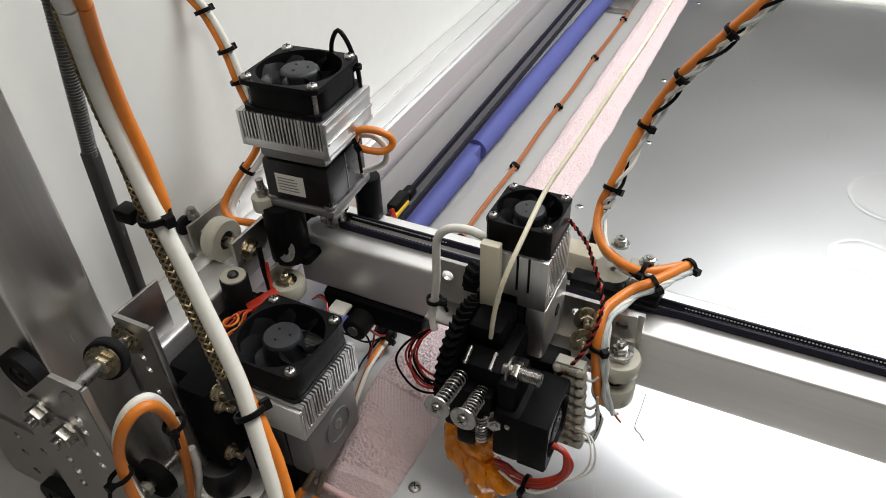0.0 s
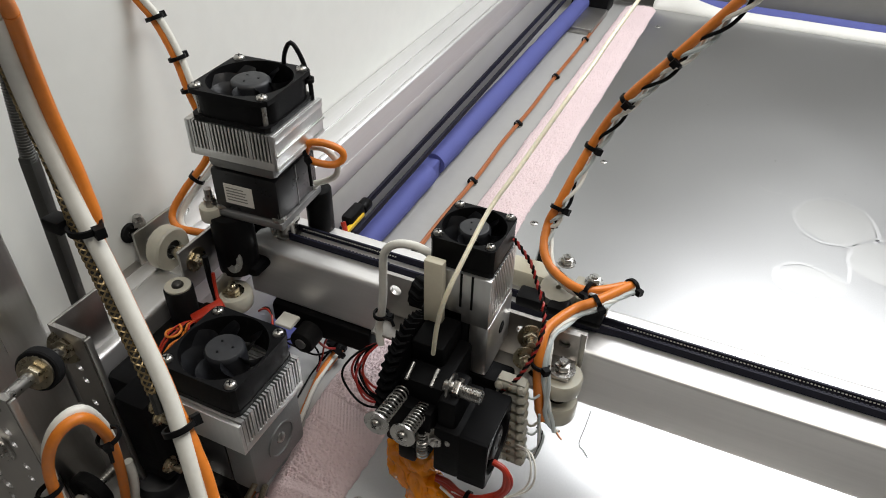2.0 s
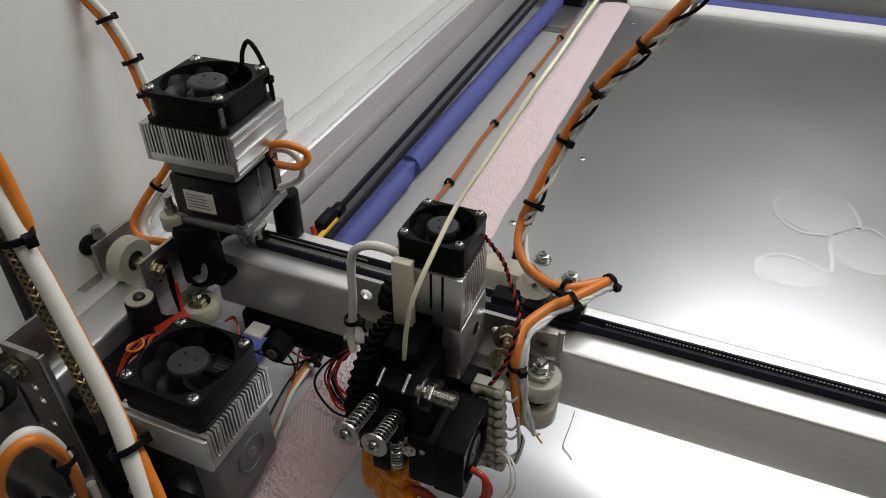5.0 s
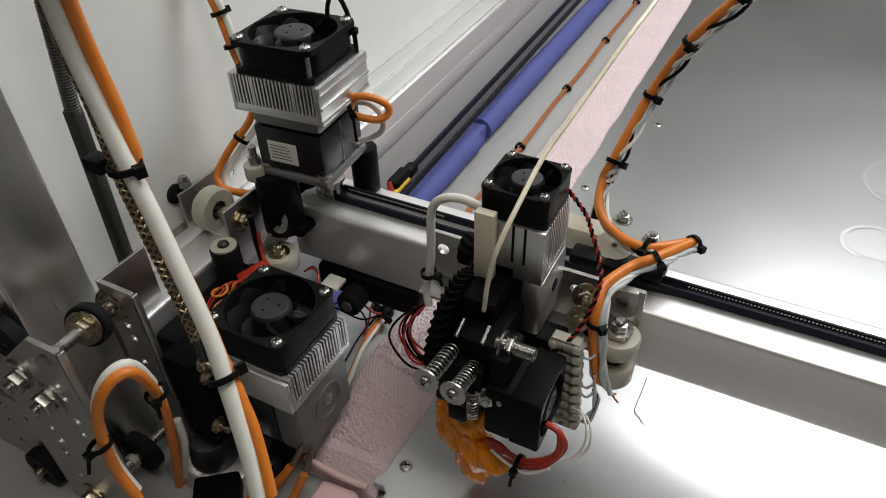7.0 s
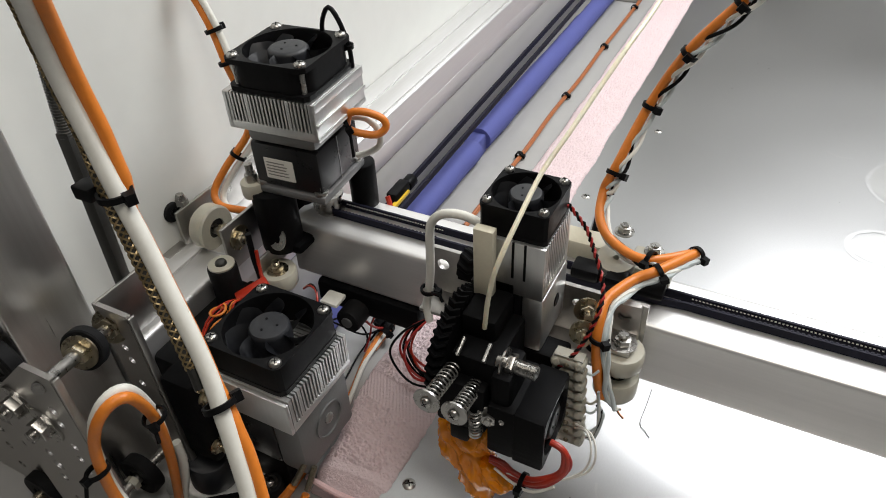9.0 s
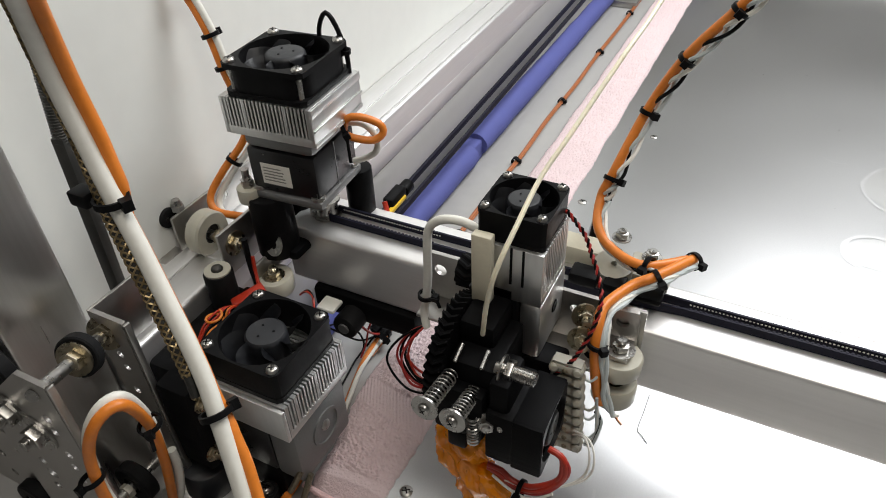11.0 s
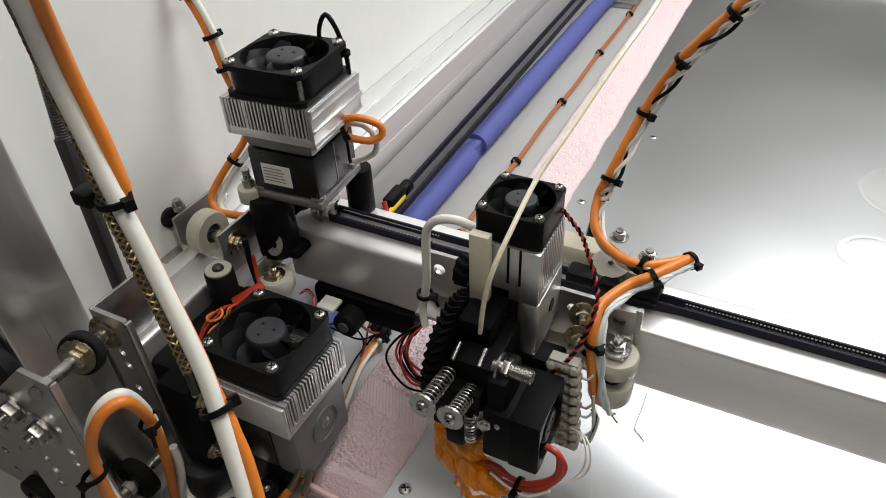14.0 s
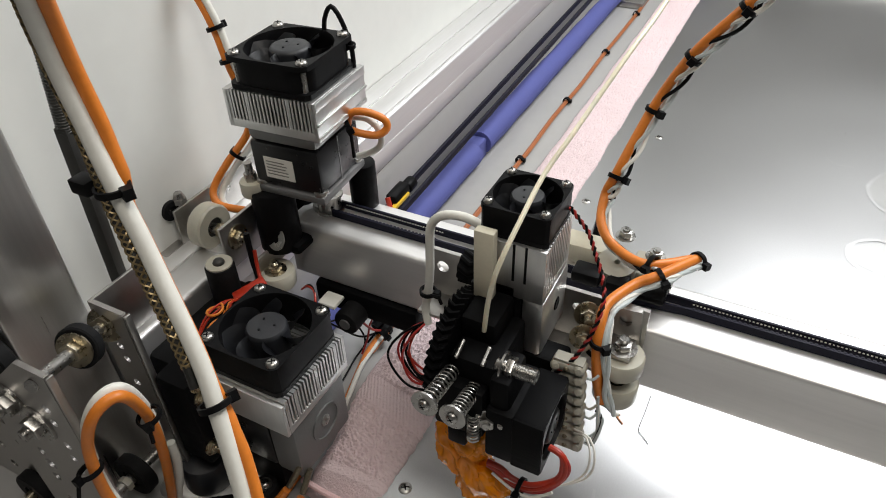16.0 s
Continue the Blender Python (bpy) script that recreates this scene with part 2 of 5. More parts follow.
slab("floor", (-0.62, -1.3, -0.06), (1.6, 1.55, -0.02), "base", "light grey painted base of the machine enclosure", "floor")
slab("wall_far", (-0.55, 1.46, -0.02), (1.6, 1.55, 1.6), "dim_farwall", "far wall of the enclosure, its grey darkened as if dimly lit", "wall")
# stands in for the far wall, cut low so lamp light passes over it
slab("low_far_wall", (-0.29, 1.235, -0.02), (1.52, 1.247, 0.3), "dim_farwall", "low stand-in for the far wall, its grey darkened as if dimly lit", "panel")
# added walls out of view, their dark colour standing in for missing light
slab("wall_right", (1.52, -1.3, -0.02), (1.6, 1.46, 1.6), "dark_surround", "unseen grey side wall, darkened to dim the metal reflections", "wall")
slab("wall_outer", (-0.62, -1.22, -0.02), (-0.55, 1.55, 1.6), "dark_surround", "added outer wall in the darkened surround grey", "wall")
slab("wall_near", (-0.62, -1.3, -0.02), (1.52, -1.22, 1.6), "dark_surround", "unseen grey wall behind the camera, darkened to dim the metal reflections", "wall")
slab("ceiling", (-0.62, -1.3, 1.6), (1.6, 1.55, 1.65), "wall", "off-white painted ceiling", "ceiling")

# bed plate with rounded corners
bm = box(B(), (-0.083, -0.085, -0.006), (1.15, 1.17, 0.0))
bmesh.ops.bevel(bm, geom=[e for e in bm.edges if abs(e.verts[0].co.z - e.verts[1].co.z) > 0.003], offset=0.012, segments=5, affect="EDGES")
bmesh.ops.bevel(bm, geom=[e for e in bm.edges if e.verts[0].co.z > -0.001 and e.verts[1].co.z > -0.001], offset=0.0006, segments=2, affect="EDGES")
bed = thing("bed_plate", (0.5, 0.5, -0.02), "large bare aluminium bed plate on the machine base", "bed plate")
part("plate", bm, "bed", bed)
part("support", box(B(), (-0.06, -0.06, -0.02), (1.12, 1.14, -0.006)), "plate", bed)


def screw_head(bm, p, r, h, up=(0, 0, 1)):
    lathe(bm, p, up, [(0.0001, 0), (r, 0), (r, h * 0.25), (r * 0.8, h * 0.75), (r * 0.45, h), (0.0001, h)], 20)


def pan_screw(name, p, r, h, up, parent=None, label="small cross-head steel screw"):
    bm = B()
    screw_head(bm, p, r, h, up)
    if parent is None:
        s = solid(name, bm, "steel", label, "screw", group="screws in the bed plate")
    else:
        s = part(name, bm, "steel", parent)
    q = Vector(up).to_track_quat("Z", "Y").to_matrix().to_4x4()
    bm = B()
    for a in (35, 125):
        bmesh.ops.create_cube(bm, size=1.0, matrix=Matrix.Translation(p) @ q @ Matrix.Rotation(radians(a), 4, "Z") @ Matrix.Translation((0, 0, h * 0.97)) @ Matrix.Diagonal((r * 1.1, r * 0.2, h * 0.14, 1)))
    part("cross_slot", bm, "black", s)
    return s


for x, y in ((-0.0636, 0.3389), (-0.0687, -0.0516), (-0.0253, 0.510), (-0.0548, 1.0508), (0.3801, 1.1), (-0.045, 0.70)):
    pan_screw("bed_screw", (x, y, 0.0), 0.0048, 0.0016, (0, 0, 1))

# marks of dried glue on the bed: thin uneven rings
def glue_ring(cx, cy, rx, ry, w, a0=0.0, a1=360.0):
    bm = B()
    n = 70
    rows = []
    for k in range(n + 1):
        a = radians(a0 + (a1 - a0) * k / n)
        wob = 1 + 0.05 * noise.noise((cx * 9 + 2 * math.cos(a), cy * 9 + 2 * math.sin(a), 0.3))
        ww = 1.2 * w * (0.5 + 0.9 * abs(noise.noise((7 * cx + 3 * math.cos(a), 7 * cy + 3 * math.sin(a), 1.7))))
        rows.append([bm.verts.new((cx + (rx * wob + d) * math.cos(a), cy + (ry * wob + d) * math.sin(a), 0.0004)) for d in (-ww, ww)])
    for p, q in zip(rows, rows[1:]):
        bm.faces.new((p[0], p[1], q[1], q[0]))
    return solid("glue_mark", bm, "dust", "faint whitish ring of dried glue on the bed plate", "stain", group="glue marks on the bed")


GLUE = ((0.085, 0.005, 0.035, 0.025, 0.0010, 180, 300),)


def glue_film(cx, cy, rx, ry, turn):
    """A thin dried patch inside the rings."""
    bm = B()
    vs = []
    for k in range(48):
        a = 2 * math.pi * k / 48
        s = 1 + 0.10 * noise.noise((cx * 9 + 1.5 * math.cos(a), cy * 9 + 1.5 * math.sin(a), 4.1))
        u, v = rx * s * math.cos(a), ry * s * math.sin(a)
        vs.append(bm.verts.new((cx + u * math.cos(turn) - v * math.sin(turn), cy + u * math.sin(turn) + v * math.cos(turn), 0.0002)))
    bm.faces.new(vs)
    return solid("glue_mark", bm, "film", "faint dull patch of dried glue on the bed plate", "stain", group="glue marks on the bed")


def glue_line(pts, w):
    bm = B()
    q = smooth_path([(x, y, 0.0004) for x, y in pts], 0.004)
    rows = []
    for i, p in enumerate(q):
        d = q[min(i + 1, len(q) - 1)] - q[max(i - 1, 0)]
        n = Vector((-d.y, d.x, 0)).normalized() * w * (0.7 + 0.6 * abs(noise.noise(p * 60)))
        rows.append((bm.verts.new(p - n), bm.verts.new(p + n)))
    for a, b in zip(rows, rows[1:]):
        bm.faces.new((a[0], a[1], b[1], b[0]))
    return solid("glue_mark", bm, "dust", "faint whitish streak of dried glue on the bed plate", "stain", group="glue marks on the bed")


# ---- rail side ----
TURN = Matrix.Translation((-0.238, 0.25, 0)) @ Matrix.Rotation(radians(1.4), 4, "Z") @ Matrix.Translation((0.238, -0.25, 0))


def turned(bm):
    bmesh.ops.transform(bm, matrix=TURN, verts=bm.verts)
    return bm


def profile_y(bm, pts, y0, y1):
    """Runs a closed outline of (x, z) from y0 to y1."""
    a = [bm.verts.new((x, y0, z)) for x, z in pts]
    b = [bm.verts.new((x, y1, z)) for x, z in pts]
    n = len(pts)
    for i in range(n):
        bm.faces.new((a[i], a[(i + 1) % n], b[(i + 1) % n], b[i]))
    bm.faces.new(a[::-1])
    bm.faces.new(b)
    return bm


def rounded(pts, r, n=4):
    """Rounds the corners of an outline."""
    out = []
    k = len(pts)
    for i in range(k):
        p, q, s = Vector(pts[i - 1]), Vector(pts[i]), Vector(pts[(i + 1) % k])
        a, b = q + (p - q).normalized() * r, q + (s - q).normalized() * r
        for j in range(n + 1):
            t = j / n
            out.append(tuple((1 - t) ** 2 * a + 2 * t * (1 - t) * q + t * t * b))
    return out


solid("wall_left", turned(box(B(), (-0.40, -0.118, -0.02), (-0.2942, 1.45, 1.6))), "wall", "smooth off-white painted side wall behind the rail", "wall", kind="structure")
rail = thing("guide_rail", (-0.27, 0.6, -0.02), "long silver aluminium guide rail with a groove along its top", "rail")
outline = rounded([(-0.2936, 0.0605), (-0.2448, 0.0605), (-0.2448, 0.11), (-0.2936, 0.11)], 0.004)
part("rail_tube", turned(profile_y(B(), outline, -0.097, 1.232)), "aluy", rail)
part("top_strip", turned(box(B(), (-0.2930, -0.095, 0.11), (-0.2730, 1.232, 0.1122), 0.0006)), "aluy", rail)
part("top_strip", turned(box(B(), (-0.2690, -0.0, 0.11), (-0.2490, 1.232, 0.1122), 0.0004)), "aluy", rail)
part("side_strip", turned(box(B(), (-0.2452, -0.09, 0.0625), (-0.2446, 1.232, 0.083), 0.0001)), "aluy", rail)
part("side_panel", turned(box(B(), (-0.293, -0.1, -0.02), (-0.2465, 1.232, 0.0597), 0.0008)), "panel", rail, "grey painted side panel under the tube")

belt = thing("drive_belt", (-0.226, 0.7, 0.02), "long black toothed drive belt beside the rail", "belt")
part("upper_run", turned(box(B(), (-0.2285, 0.19, 0.0325), (-0.2250, 1.18, 0.0395), 0.0004)), "belt", belt)
part("lower_run", turned(box(B(), (-0.2125, 0.19, 0.0325), (-0.2092, 1.18, 0.0395), 0.0004)), "belt", belt)
part("belt_clip", turned(box(B(), (-0.232, 0.200, 0.026), (-0.220, 0.230, 0.046), 0.002)), "black", belt)
part("end_stop", turned(cyl(B(), (-0.2258, 0.231, 0.037), (-0.2258, 0.245, 0.037), 0.007, bevel=0.001)), "black", belt)
part("yellow_strap", turned(box(B(), (-0.2230, 0.1, 0.034), (-0.2180, 0.225, 0.0380), 0.0006)), "yellow", belt)


def foam_log(y0, y1, cx, cz, r, flat, label):
    bm = B()
    path = [(cx, y0 + (y1 - y0) * k / 40, cz) for k in range(41)]
    sweep(bm, path, r, 20)
    for v in bm.verts:
        v.co += Vector((noise.noise(v.co * 30), 0, noise.noise(v.co * 30 + Vector((5, 5, 5))))) * 0.0012
        v.co.z = max(v.co.z, -0.0195)
    bmesh.ops.bevel(bm, geom=[e for e in bm.edges if len(e.link_faces) == 2 and e.calc_face_angle(0) > 1.2 and abs(e.verts[0].co.y - e.verts[1].co.y) < 1e-4], offset=0.004, segments=3, affect="EDGES")
    return solid("foam_strip", bm, "foam", label, "foam", group="blue foam strips")


foam_log(0.02, 0.388, -0.2218, -0.0045, 0.0140, 0, "blue-violet foam tube lying along the rail")
foam_log(0.412, 1.16, -0.2225, -0.0025, 0.0150, 0, "blue-violet foam tube lying along the rail, notched at its end")
bm = box(B(), (-0.234, 0.386, -0.0195), (-0.2145, 0.414, 0.006), 0.003)
solid("foam_wedge", bm, "foam", "small blue foam piece wedged at the joint", "foam")
bm = sweep(B(), [(-0.16 + 1.6 * k / 60, 1.214 + 0.001 * math.sin(k), -0.003 + 0.035 * max(0.0, min(1.0, 1.3 - k / 5))) for k in range(61)], 0.018, 18)
for v in bm.verts:
    v.co.z = max(v.co.z, -0.0195)
solid("foam_strip", bm, "foam", "blue foam strip at the foot of the far wall", "foam", group="blue foam strips")


# ---- soft strips ----
def cloth_strip(name, corner, material, label, category, z_of, nx, ny, thick=0.004, kind=""):
    bm = B()
    top = [[bm.verts.new(Vector((*corner(i / nx, j / ny), 0)) + Vector((0, 0, z_of(i / nx, j / ny)))) for j in range(ny + 1)] for i in range(nx + 1)]
    for i in range(nx):
        for j in range(ny):
            bm.faces.new((top[i][j], top[i + 1][j], top[i + 1][j + 1], top[i][j + 1]))
    edge = [e for e in bm.edges if e.is_boundary]
    ext = bmesh.ops.extrude_edge_only(bm, edges=edge)
    for v in ext["geom"]:
        if isinstance(v, bmesh.types.BMVert):
            v.co.z = min(v.co.z - thick, -0.0)
            v.co.z = -0.0195 if v.co.x < -0.084 else v.co.z
    return bm


def terry(x, y, k=1.0):
    p = Vector((x, y, 0))
    k *= 1.0 + 1.1 * max(0.0, 1 - (y + 0.08) / 0.28)
    return k * (0.0013 * noise.noise(p * 420) + 0.0013 * noise.noise(p * 800) + 0.0022 * noise.noise(p * 18) + 0.0010 * noise.noise(p * 70))


def towel_xy(u, v):
    y = -0.078 + 1.22 * v ** 2
    ragged = 0.0012 * noise.noise((y * 160, u * 3, 0)) + 0.002 * noise.noise((y * 18, u * 3, 2))
    near = max(0.0, 1 - (y + 0.078) / 0.20)
    x0 = -0.137 - 0.012 * math.sin(min(1, near * 1.2) * math.pi) + ragged
    x1 = -0.0755 - 0.004 * near + ragged
    return x0 + (x1 - x0) * u, y


def towel_z(u, v):
    x, y = towel_xy(u, v)
    edge = min(1.0, 5.5 * u, 5.5 * (1 - u))
    band = 0.2 if -0.004 < y + 0.25 * (x + 0.11) < 0.020 or y < -0.056 else 1.0
    rib = 0.0005 * math.sin((x + 0.55 * y) * 2090) if band < 1.0 and y > -0.05 else 0.0
    lift = 0.006 * edge ** 0.5 + terry(x, y, band) * (0.4 + 0.6 * edge)
    drop = max(0.0, -0.064 - y) * 0.9
    return lift - drop - (0.0 if u > 0.6 else 0.004 * (0.6 - u) / 0.6) - 0.0012 * (1 - band) + rib


towel = thing("towel", (-0.11, 0.4, -0.02), "folded pale pink terry towel laid along the bed's edge", "towel")
part("terry_strip", cloth_strip("towel", towel_xy, "towel", "", "", towel_z, 100, 900), "towel", towel, smooth=180)
bm = B()
sweep(bm, smooth_path([(-0.137, -0.078, 0.001), (-0.11, -0.0805, 0.002), (-0.084, -0.079, 0.001)]), 0.0022, 8)
part("hem", bm, "towelband", towel)
bm = box(B(), (-0.118, -0.115, -0.0195), (-0.086, -0.082, -0.004), 0.005, 3)
for v in bm.verts:
    v.co += 0.003 * Vector((noise.noise(v.co * 60), noise.noise(v.co * 60 + Vector((3, 0, 0))), 0))
part("folded_end", bm, "towelband", towel)


def cloth_xy(u, v):
    x = -0.085 + 1.19 * u
    return x, 1.153 + 0.046 * v + 0.005 * noise.noise((x * 9, 0, 1))


bm = cloth_strip("cloth", cloth_xy, "cloth", "", "", lambda u, v: 0.003 + 0.009 * math.sin(math.pi * v) ** 0.6 * (1 + 0.25 * noise.noise((u * 12, v * 2, 0))) + (0.014 * max(0, 1 - abs(u - 0.05) / 0.06) * math.sin(math.pi * v)), 120, 10)
solid("cloth_strip", bm, "cloth", "white rolled cloth laid along the far edge of the bed", "cloth", smooth=180)


# ---- cables ----
def zip_tie(p, axis, r, parent=None, label="", tail=0.0, width=0.0028, up=(0, 0, 1)):
    bm = B()
    a = Vector(axis).normalized()
    lathe(bm, Vector(p) - a * width / 2, a, [(r, 0), (r + 0.0012, 0), (r + 0.0012, width), (r, width)], 20)
    side = a.cross(Vector(up))
    side = side.normalized() if side.length > 0.1 else Vector((1, 0, 0))
    q = Vector(p) + side * (r + 0.002)
    m = Matrix.Translation(q) @ a.to_track_quat("Z", "Y").to_matrix().to_4x4()
    bmesh.ops.create_cube(bm, size=1.0, matrix=m @ Matrix.Diagonal((0.004, 0.0042, 0.0045, 1)))
    if tail:
        cyl(bm, q, q + (side * 0.4 + Vector((0, 0, -1))).normalized() * tail, 0.0012, seg=6)
    return part("cable_tie", bm, "black", parent, label)


def twist(path, r, turns, phase):
    """A path that winds round another one."""
    out = []
    n = len(path)
    for i, p in enumerate(path):
        d = (path[min(i + 1, n - 1)] - path[max(i - 1, 0)]).normalized()
        s = d.cross(Vector((0.2, 0.4, 0.9))).normalized()
        o = d.cross(s)
        a = phase + 2 * math.pi * turns * i / n
        out.append(p + r * (math.cos(a) * s + math.sin(a) * o))
    return out


def shifted(path, v):
    return [p + Vector(v) for p in path]


# orange line along the base with its ties
line = thing("wire_run", (-0.171, 0.5, -0.02), "thin orange wire run clipped along the grey base", "cable")
pts = [(-0.168, 0.06, -0.0165)] + [(-0.171 + 0.0012 * math.sin(9 * k), 0.1 + 0.11 * k, -0.0165) for k in range(1, 10)]
part("orange_wire", sweep(B(), smooth_path(pts, 0.01), 0.0024, 10), "brown", line)
part("white_wire", sweep(B(), shifted(smooth_path(pts, 0.01), (0.003, 0, 0.0006)), 0.0009, 8), "brown", line)
for y in (0.0895, 0.25, 0.4145, 0.5902, 0.7773, 0.965):
    zip_tie((-0.171, y, -0.0155), (0, 1, 0), 0.0036, line, width=0.006)
for pts, r, c in (([(-0.171, 0.0895, -0.0155), (-0.166, 0.05, -0.01), (-0.157, 0.0, -0.0165), (-0.152, -0.05, -0.0165), (-0.15, -0.1, -0.016)], 0.0024, "orange"),
                  ([(-0.168, 0.0895, -0.0155), (-0.163, 0.04, -0.01), (-0.154, -0.01, -0.0165), (-0.156, -0.06, -0.0165)], 0.002, "white"),
                  ([(-0.170, 0.085, -0.012), (-0.175, 0.06, 0.0), (-0.186, 0.045, 0.02), (-0.195, 0.035, 0.035)], 0.0009, "black"),
                  ([(-0.168, 0.085, -0.012), (-0.165, 0.065, 0.008), (-0.163, 0.05, 0.03), (-0.165, 0.045, 0.045)], 0.0011, "red"),
                  ([(-0.172, 0.09, -0.012), (-0.178, 0.075, 0.01), (-0.172, 0.055, 0.035)], 0.0009, "black")):
    part("wire_branch", sweep(B(), smooth_path(pts), r, 8), c, line)
for pts, r, c in (([(-0.1990, 0.0437, 0.0200), (-0.1977, 0.0610, 0.0100), (-0.1907, 0.0710, -0.0000), (-0.1812, 0.0703, -0.0080), (-0.1767, 0.0647, -0.0150), (-0.1767, 0.0486, -0.0175), (-0.1714, 0.0159, -0.0175)], 0.0009, "black"),
                  ([(-0.1660, 0.0693, 0.0200), (-0.1702, 0.0672, 0.0100), (-0.1721, 0.0638, -0.0050), (-0.1727, 0.0538, -0.0150)], 0.0009, "red"),
                  ([(-0.1504, 0.0805, 0.0300), (-0.1597, 0.0838, 0.0100), (-0.1689, 0.0796, -0.0040), (-0.1755, 0.0675, -0.0150)], 0.0010, "black")):
    part("wire_branch", sweep(B(), smooth_path(pts), r, 8), c, line)
for p in [(-0.1738, 0.0833, -0.0080), (-0.1662, 0.0782, -0.0100)]:
    zip_tie(p, (0.2, 1, 0.3), 0.0050, line, width=0.005)
bm = box(B(), (-0.1755, 0.084, -0.0185), (-0.165, 0.099, -0.009), 0.003)
part("black_clip", bm, "black", line)

# big bundle from the print head upwards
head_up = [(0.0457, 0.0658, 0.155), (0.0233, 0.0758, 0.154), (0.0105, 0.0852, 0.162), (0.0064, 0.1032, 0.172), (0.0104, 0.1065, 0.1866),
           (0.0222, 0.1319, 0.2248), (0.039, 0.1326, 0.262), (0.0623, 0.1301, 0.295), (0.09, 0.125, 0.335), (0.125, 0.115, 0.39), (0.16, 0.10, 0.46)]
head_down = [(0.0724, 0.0888, 0.1519), (0.0553, 0.0546, 0.158), (0.0446, 0.0454, 0.155), (0.0347, 0.0220, 0.1555), (0.0344, 0.0100, 0.1523), (0.0356, 0.0030, 0.1434), (0.0376, 0.0000, 0.1285), (0.0403, 0.0000, 0.1102), (0.0440, 0.0000, 0.0967)]
ZT = Vector((0.0357, 0.0030, 0.1425))
bundle = thing("cable_bundle", (0.03, 0.1, 0.15), "orange cable twisted with grey wires, rising from the print head", "cable")
pa = smooth_path([(0.069, 0.086, 0.152)] + head_up, 0.003)
part("orange_cable", sweep(B(), pa, 0.0031, 12), "orange", bundle)
part("grey_wire", sweep(B(), twist(shifted(pa, (0.003, 0, -0.003)), 0.0029, 9, 0.0), 0.0014, 8), "grey", bundle)
part("grey_wire", sweep(B(), twist(shifted(pa, (0.003, 0, -0.003)), 0.0029, 9, 2.1), 0.0014, 8), "white", bundle)
part("dark_wire", sweep(B(), twist(shifted(pa, (0.003, 0, -0.003)), 0.003, 9, 4.2), 0.0012, 8), "black", bundle)
pd = smooth_path(head_down, 0.003)
part("orange_cable", sweep(B(), pd, 0.0032, 12), "orange", bundle)
for k, (o, c) in enumerate(((0.0030, "grey"), (0.0046, "grey"), (0.0038, "white"))):
    q = smooth_path([Vector(p) + Vector((o + 0.0003 * i, -0.0012 + 0.0012 * k, -0.003)) for i, p in enumerate(head_down)] + [Vector(head_down[-1]) + Vector((0.0085 + 0.0012 * k, -0.001 * k, -0.006))], 0.003)
    part("grey_wire", sweep(B(), twist(q, 0.0008, 5, 2.1 * k), 0.0015, 8), c, bundle)
    d = (q[-1] - q[-3]).normalized()
    part("bare_end", sweep(B(), [q[-1], q[-1] + d * 0.003, q[-1] + d * 0.005 + Vector((0.0006 * (k - 1), 0, 0))], 0.0007, 6), "copper", bundle, "bare copper wire end")
for p, d in (((0.0104, 0.1065, 0.1866), (0.1, 0.3, 0.5)), ((0.0222, 0.1319, 0.2248), (0.2, 0.2, 0.8)), ((0.039, 0.1326, 0.262), (0.5, 0, 0.8)), ((0.0623, 0.1301, 0.295), (0.5, 0, 0.8)),
             ((0.0475, 0.0665, 0.1565), (1, -0.4, 0.1)), ((0.0553, 0.0546, 0.158), (1, 0.8, 0.4)), (tuple(ZT), (0.1, 0.1, 1)), ((0.0715, 0.0878, 0.152), (0.6, 1, -0.2))):
    zip_tie(Vector(p) + Vector((0.0012, 0, -0.0012)), d, 0.0048, bundle)

# grey hose behind the head bundle
solid("grey_hose", sweep(B(), smooth_path([(-0.01, 0.125, 0.07), (0.0, 0.128, 0.13), (0.006, 0.118, 0.165), (0.009, 0.112, 0.183)]), 0.0038, 12), "grey", "short grey hose standing behind the print head", "cable")
solid("black_hose", sweep(B(), smooth_path([(0.0, 0.108, 0.10), (0.004, 0.108, 0.14), (0.007, 0.107, 0.17)]), 0.003, 12), "black", "short black cable standing behind the print head", "cable")

# near hanging bundle
near_pts = [(-0.1134, -0.1539, 0.3788), (-0.1222, -0.1479, 0.3663), (-0.1263, -0.145, 0.3559), (-0.1284, -0.1428, 0.335), (-0.1242, -0.1434, 0.3142), (-0.1172, -0.1459, 0.2944), (-0.1084, -0.1489, 0.2766), (-0.0984, -0.1532, 0.2579), (-0.0881, -0.1578, 0.2401), (-0.0801, -0.1621, 0.2261), (-0.0737, -0.167, 0.213), (-0.0668, -0.1723, 0.1994), (-0.0594, -0.1783, 0.1848), (-0.0527, -0.1849, 0.1702)]
near = thing("hanging_cable", (-0.09, -0.16, 0.13), "white and orange cables with a braided sleeve, tied in black", "cable")
pn = smooth_path(near_pts, 0.004)
part("white_cable", sweep(B(), pn, 0.0036, 14), "white", near)
LAY = ((0.0, 0.0052, 0.001), (0.28, 0.0054, 0.002), (0.36, 0.0042, 0.003), (0.43, -0.001, 0.0055), (0.72, -0.0008, 0.0055), (0.80, 0.003, 0.003), (0.86, 0.0046, 0.002), (1.0, 0.005, 0.001))


